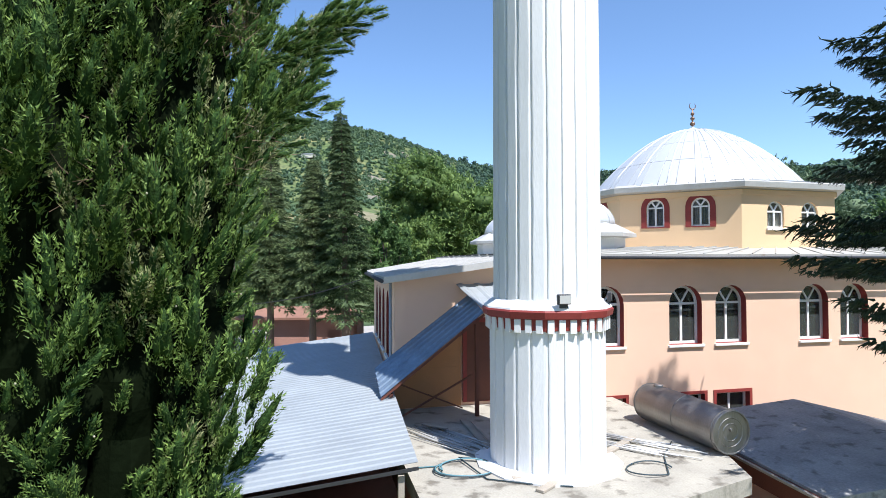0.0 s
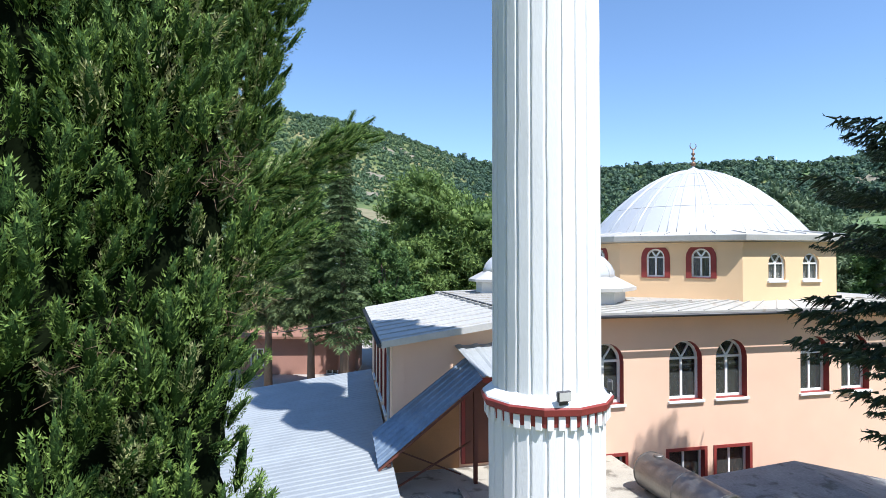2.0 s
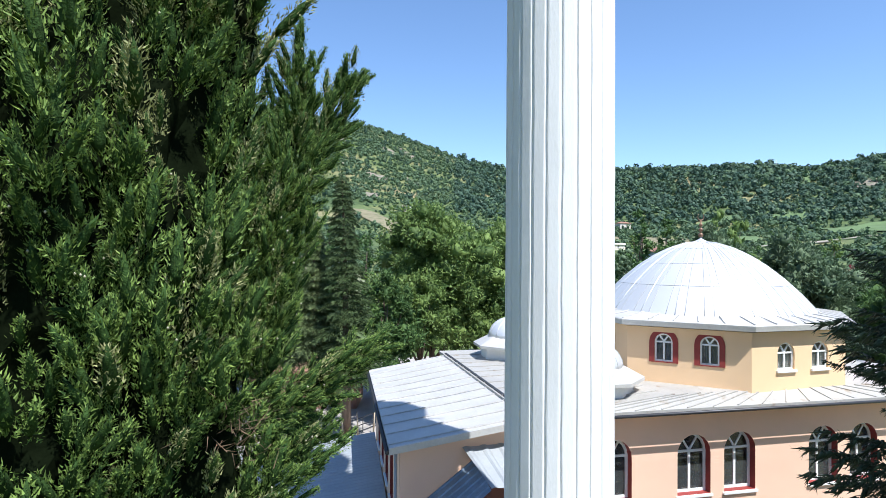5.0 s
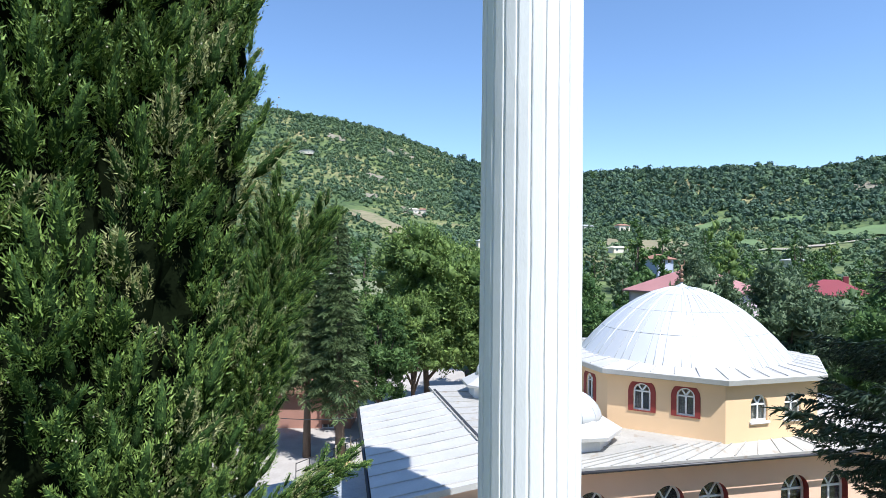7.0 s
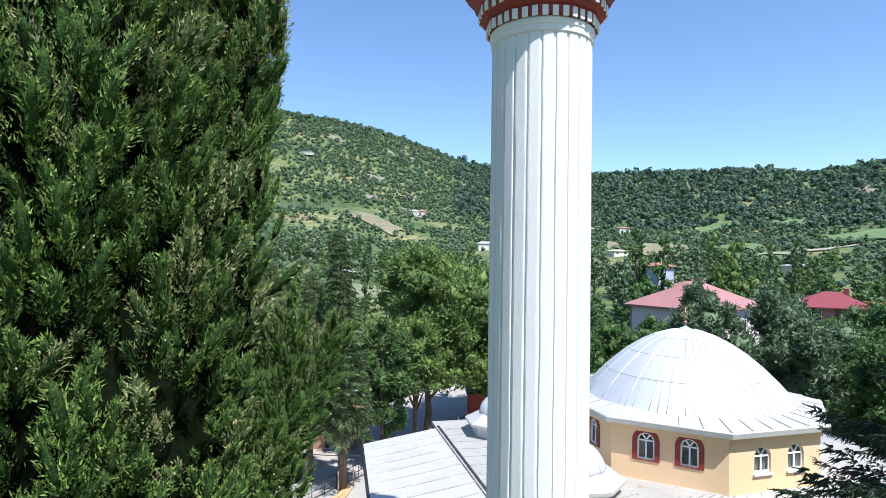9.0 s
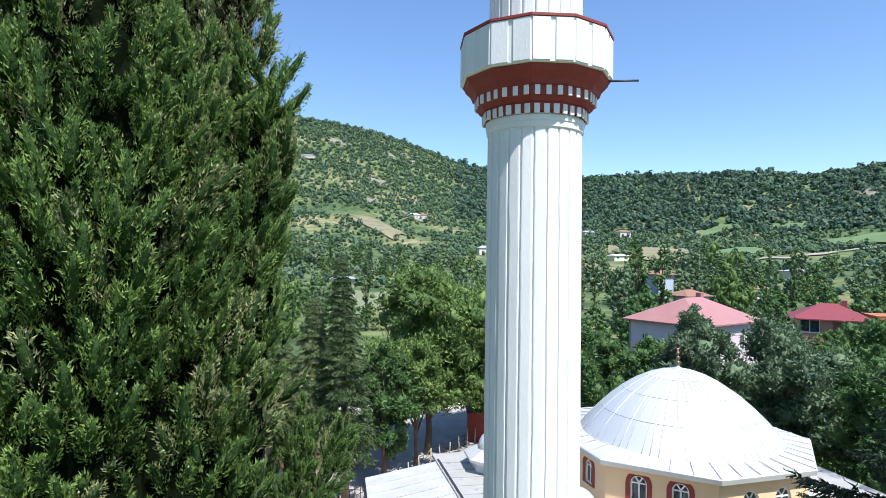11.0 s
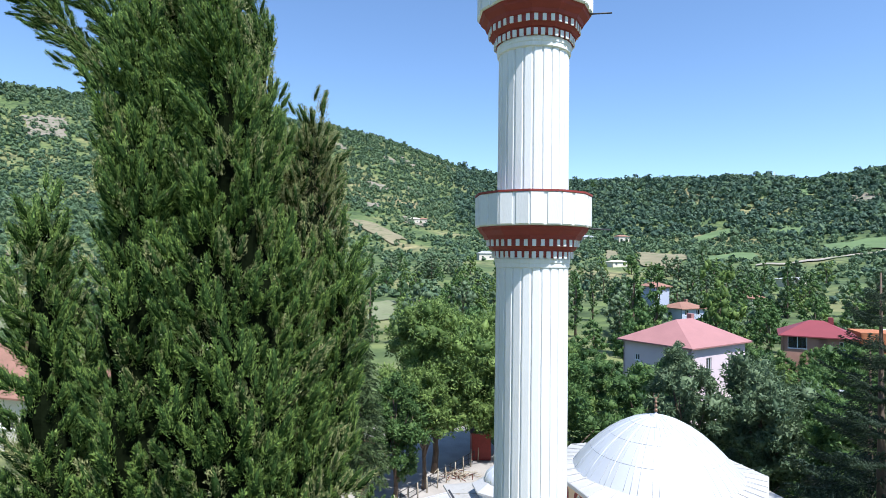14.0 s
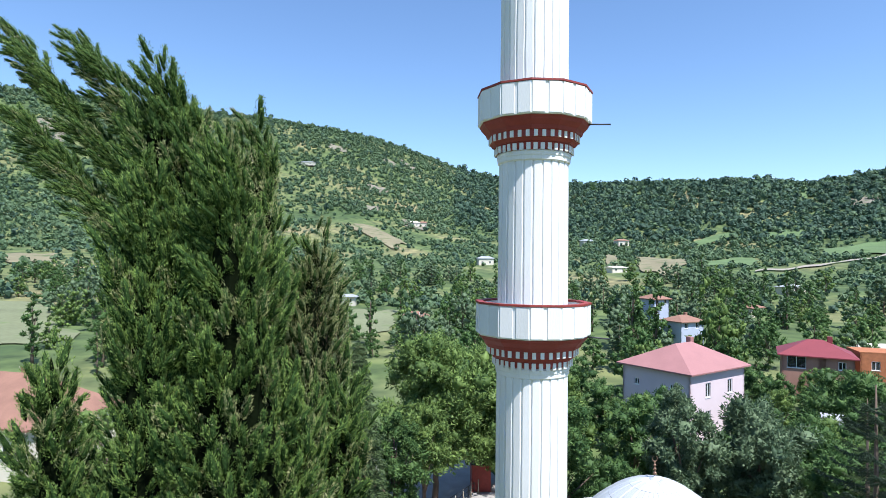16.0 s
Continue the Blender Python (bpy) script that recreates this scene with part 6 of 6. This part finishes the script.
def plank(name, label, a, b, w=0.16, h=0.05):
    a, b = Vector(a), Vector(b)
    d = b - a
    t = thing(name, label, "plank", Matrix.Translation(a) @ Euler((0, 0, math.atan2(d.y, d.x))).to_matrix().to_4x4())
    part("board", bm_box((0, -w / 2, 0), (d.length, w / 2, h), 0.008), t, mat=TIMBER)
    return t


plank("timber_plank", "weathered grey timber plank lying on the terrace", (-10.52, -5.9, PZ + 0.002), (-10.57, -9.83, PZ))
plank("timber_plank", "weathered grey timber plank lying on the terrace", (-10.40, -10.40, PZ + 0.002), (-7.35, -8.08, PZ))
plank("timber_plank", "thin grey batten lying on the terrace", (-10.40, -6.3, PZ + 0.055), (-10.46, -9.2, PZ), 0.07, 0.03)
plank("blue_board", "short blue-painted board on the rebar pile", (-11.57, -6.3, PZ + 0.09), (-11.12, -6.8, PZ), 0.10, 0.03)

rng = np.random.RandomState(4)


def bars(name, label, cx, cy, n, ang, length, spread, mat):
    t = thing(name, label, "rods", pose(cx, cy, PZ))
    for k in range(n):
        a = radians(ang) + rng.normal() * 0.05
        o = Vector((rng.uniform(-1, 1) * spread, rng.uniform(-1, 1) * spread, 0.012 + 0.012 * (k % 4)))
        d = Vector((math.cos(a), math.sin(a), 0)) * length * rng.uniform(0.7, 1.05) / 2
        part("rod", bm_tube([o - d, o + d], 0.013, 5), t, mat=mat)
    return t


bars("steel_rods", "bundle of grey-blue steel rods on the terrace", -11.2, -7.3, 34, -62, 2.0, 0.45, ZINC)
bars("steel_rods", "loose steel rods beside the minaret foot", -7.6, -8.5, 26, -48, 2.0, 0.45, ZINC)


def coil(name, label, cx, cy, r, turns, mat, seed, tail):
    g_ = np.random.RandomState(seed)
    pts, n = [], 26
    for k in range(int(n * turns)):
        a = k * math.tau / n
        rr = r * (1 + 0.10 * math.sin(a * 0.7 + seed) + 0.05 * math.sin(a * 2.3))
        pts.append((rr * math.cos(a), rr * 0.9 * math.sin(a), 0.02 + 0.012 * (k // n) + 0.015 * (1 + math.sin(a * 1.9))))
    pts += [(x, y, 0.02) for x, y in tail]
    t = thing(name, label, "hose", pose(cx, cy, PZ))
    part("pipe", bm_tube(pts, 0.014, 6), t, mat=mat)
    return t


coil("hose_coil", "loose coil of black and teal water hose on the terrace", -11.37, -9.12, 0.56, 1.3, RUBBER, 2, [(0.3, -0.55), (0.9, -0.9), (1.6, -1.2)])
coil("hose_coil", "thin teal hose lying in a loop", -11.30, -9.05, 0.50, 1.6, CYAN, 5, [(-0.4, 0.2), (-0.85, 0.2)])
coil("hose_coil", "loose black hose beside the minaret foot", -8.1, -9.9, 0.42, 0.9, RUBBER, 8, [(0.7, 0.6), (1.4, 1.4)])


def floodlight(x, y, turn):
    t = thing("floodlight", "small floodlight fixed on the minaret ring", "lamp", pose(x, y, 6.50, 0, 0, turn), group="floodlights on the ring")
    part("housing", bm_box((-0.13, -0.05, 0.06), (0.13, 0.03, 0.24), 0.015), t, mat=DARKMETAL)
    part("lens", bm_box((-0.11, -0.056, 0.08), (0.11, -0.048, 0.22)), t, mat=ZINC)
    part("bracket", bm_beam((0, 0, 0), (0, 0, 0.08), 0.16, 0.02), t, mat=DARKMETAL)
    return t


floodlight(-9.82, -10.10, 8)
floodlight(-8.62, -9.45, 62)

# cable from the wing to the trees
tagged(part("overhead_cable", bm_tube([(-12.0 + (-19 + 12.0) * s, 4.6 + 10.0 * s, 6.6 - 1.6 * s - 1.4 * s * (1 - s)) for s in (k / 10 for k in range(11))], 0.018, 5), mat=DARKMETAL), "thin sagging cable between the wing and the trees", "cable")

# yard behind: fence, red kiosk, stakes, brush
fence = thing("yard_fence", "dark metal fence along the yard", "fence")
for k in range(22):
    part("post", bm_beam((-14.5 + k * 0.75, 15.0 + k * 0.75, 0.0), (-14.5 + k * 0.75, 15.0 + k * 0.75, 1.35), 0.05, 0.05), fence, mat=DARKMETAL)
for z in (0.45, 0.85, 1.3):
    part("rail", bm_beam((-14.5, 15.0, z), (1.3, 30.8, z), 0.03, 0.04), fence, mat=DARKMETAL)
kiosk = thing("red_kiosk", "red wooden kiosk under the trees", "kiosk", pose(0.68, 30.35, 0.4, 0, 0, -12))
part("body", bm_box((-0.9, -1.2, 0), (0.9, 1.2, 2.5), 0.03), kiosk, mat=RED)
part("roof", bm_box((-1.05, -1.4, 2.5), (1.05, 1.4, 2.62), 0.02), kiosk, mat=BROWN)
for k in range(13):
    stake = thing("fence_stake", "pale peeled wooden stake along the yard fence", "stake", pose(-12.2 + k * 1.02, 16.2 + k * 1.05 + 0.2 * math.sin(k * 2.3), 0.38, 3 * math.sin(k * 5.1), 4 * math.sin(k * 3.7)), group="stakes along the fence")
    part("pole", bm_tube([(0, 0, 0), (0.02, 0.01, 0.8), (0, 0, 1.45 + 0.2 * math.sin(k * 1.9))], [0.055, 0.05, 0.04], 7), stake, mat=PALEWOOD)

# sawn boards stacked by the fence
brush = thing("brush_heap", "heap of dry cut branches on the yard", "branches", pose(-2.6, 25.6, 0.4))
brng = random.Random(5)
for k in range(46):
    a, tilt, ln = brng.uniform(0, math.tau), brng.uniform(0.02, 0.5), brng.uniform(0.7, 1.9)
    cx, cy, cz = brng.gauss(0, 0.55), brng.gauss(0, 0.4), abs(brng.gauss(0.05, 0.22)) + 0.03
    dx, dy, dz = math.cos(a) * ln / 2, math.sin(a) * ln / 2, math.sin(tilt) * ln / 4
    part("branch", bm_tube([(cx - dx, cy - dy, max(0.02, cz - dz)), (cx, cy, cz + 0.06), (cx + dx, cy + dy, cz + dz)], [0.035, 0.028, 0.012], 5), brush, mat=PALEWOOD if k % 3 else BROWN)
for k in range(4):
    b = thing("sawn_board", "yellow sawn timber board on the pile beside the wing", "board", pose(-12.48 + 0.24 * k, 15.70 + 0.10 * k, 0.40 + 0.06 * (k % 2), 0, 0, 57.8 + 4 * k), group="boards by the fence")
    part("plank", bm_box((-1.2, -0.13, 0), (1.2, 0.13, 0.055), 0.006), b, mat=NEWWOOD)
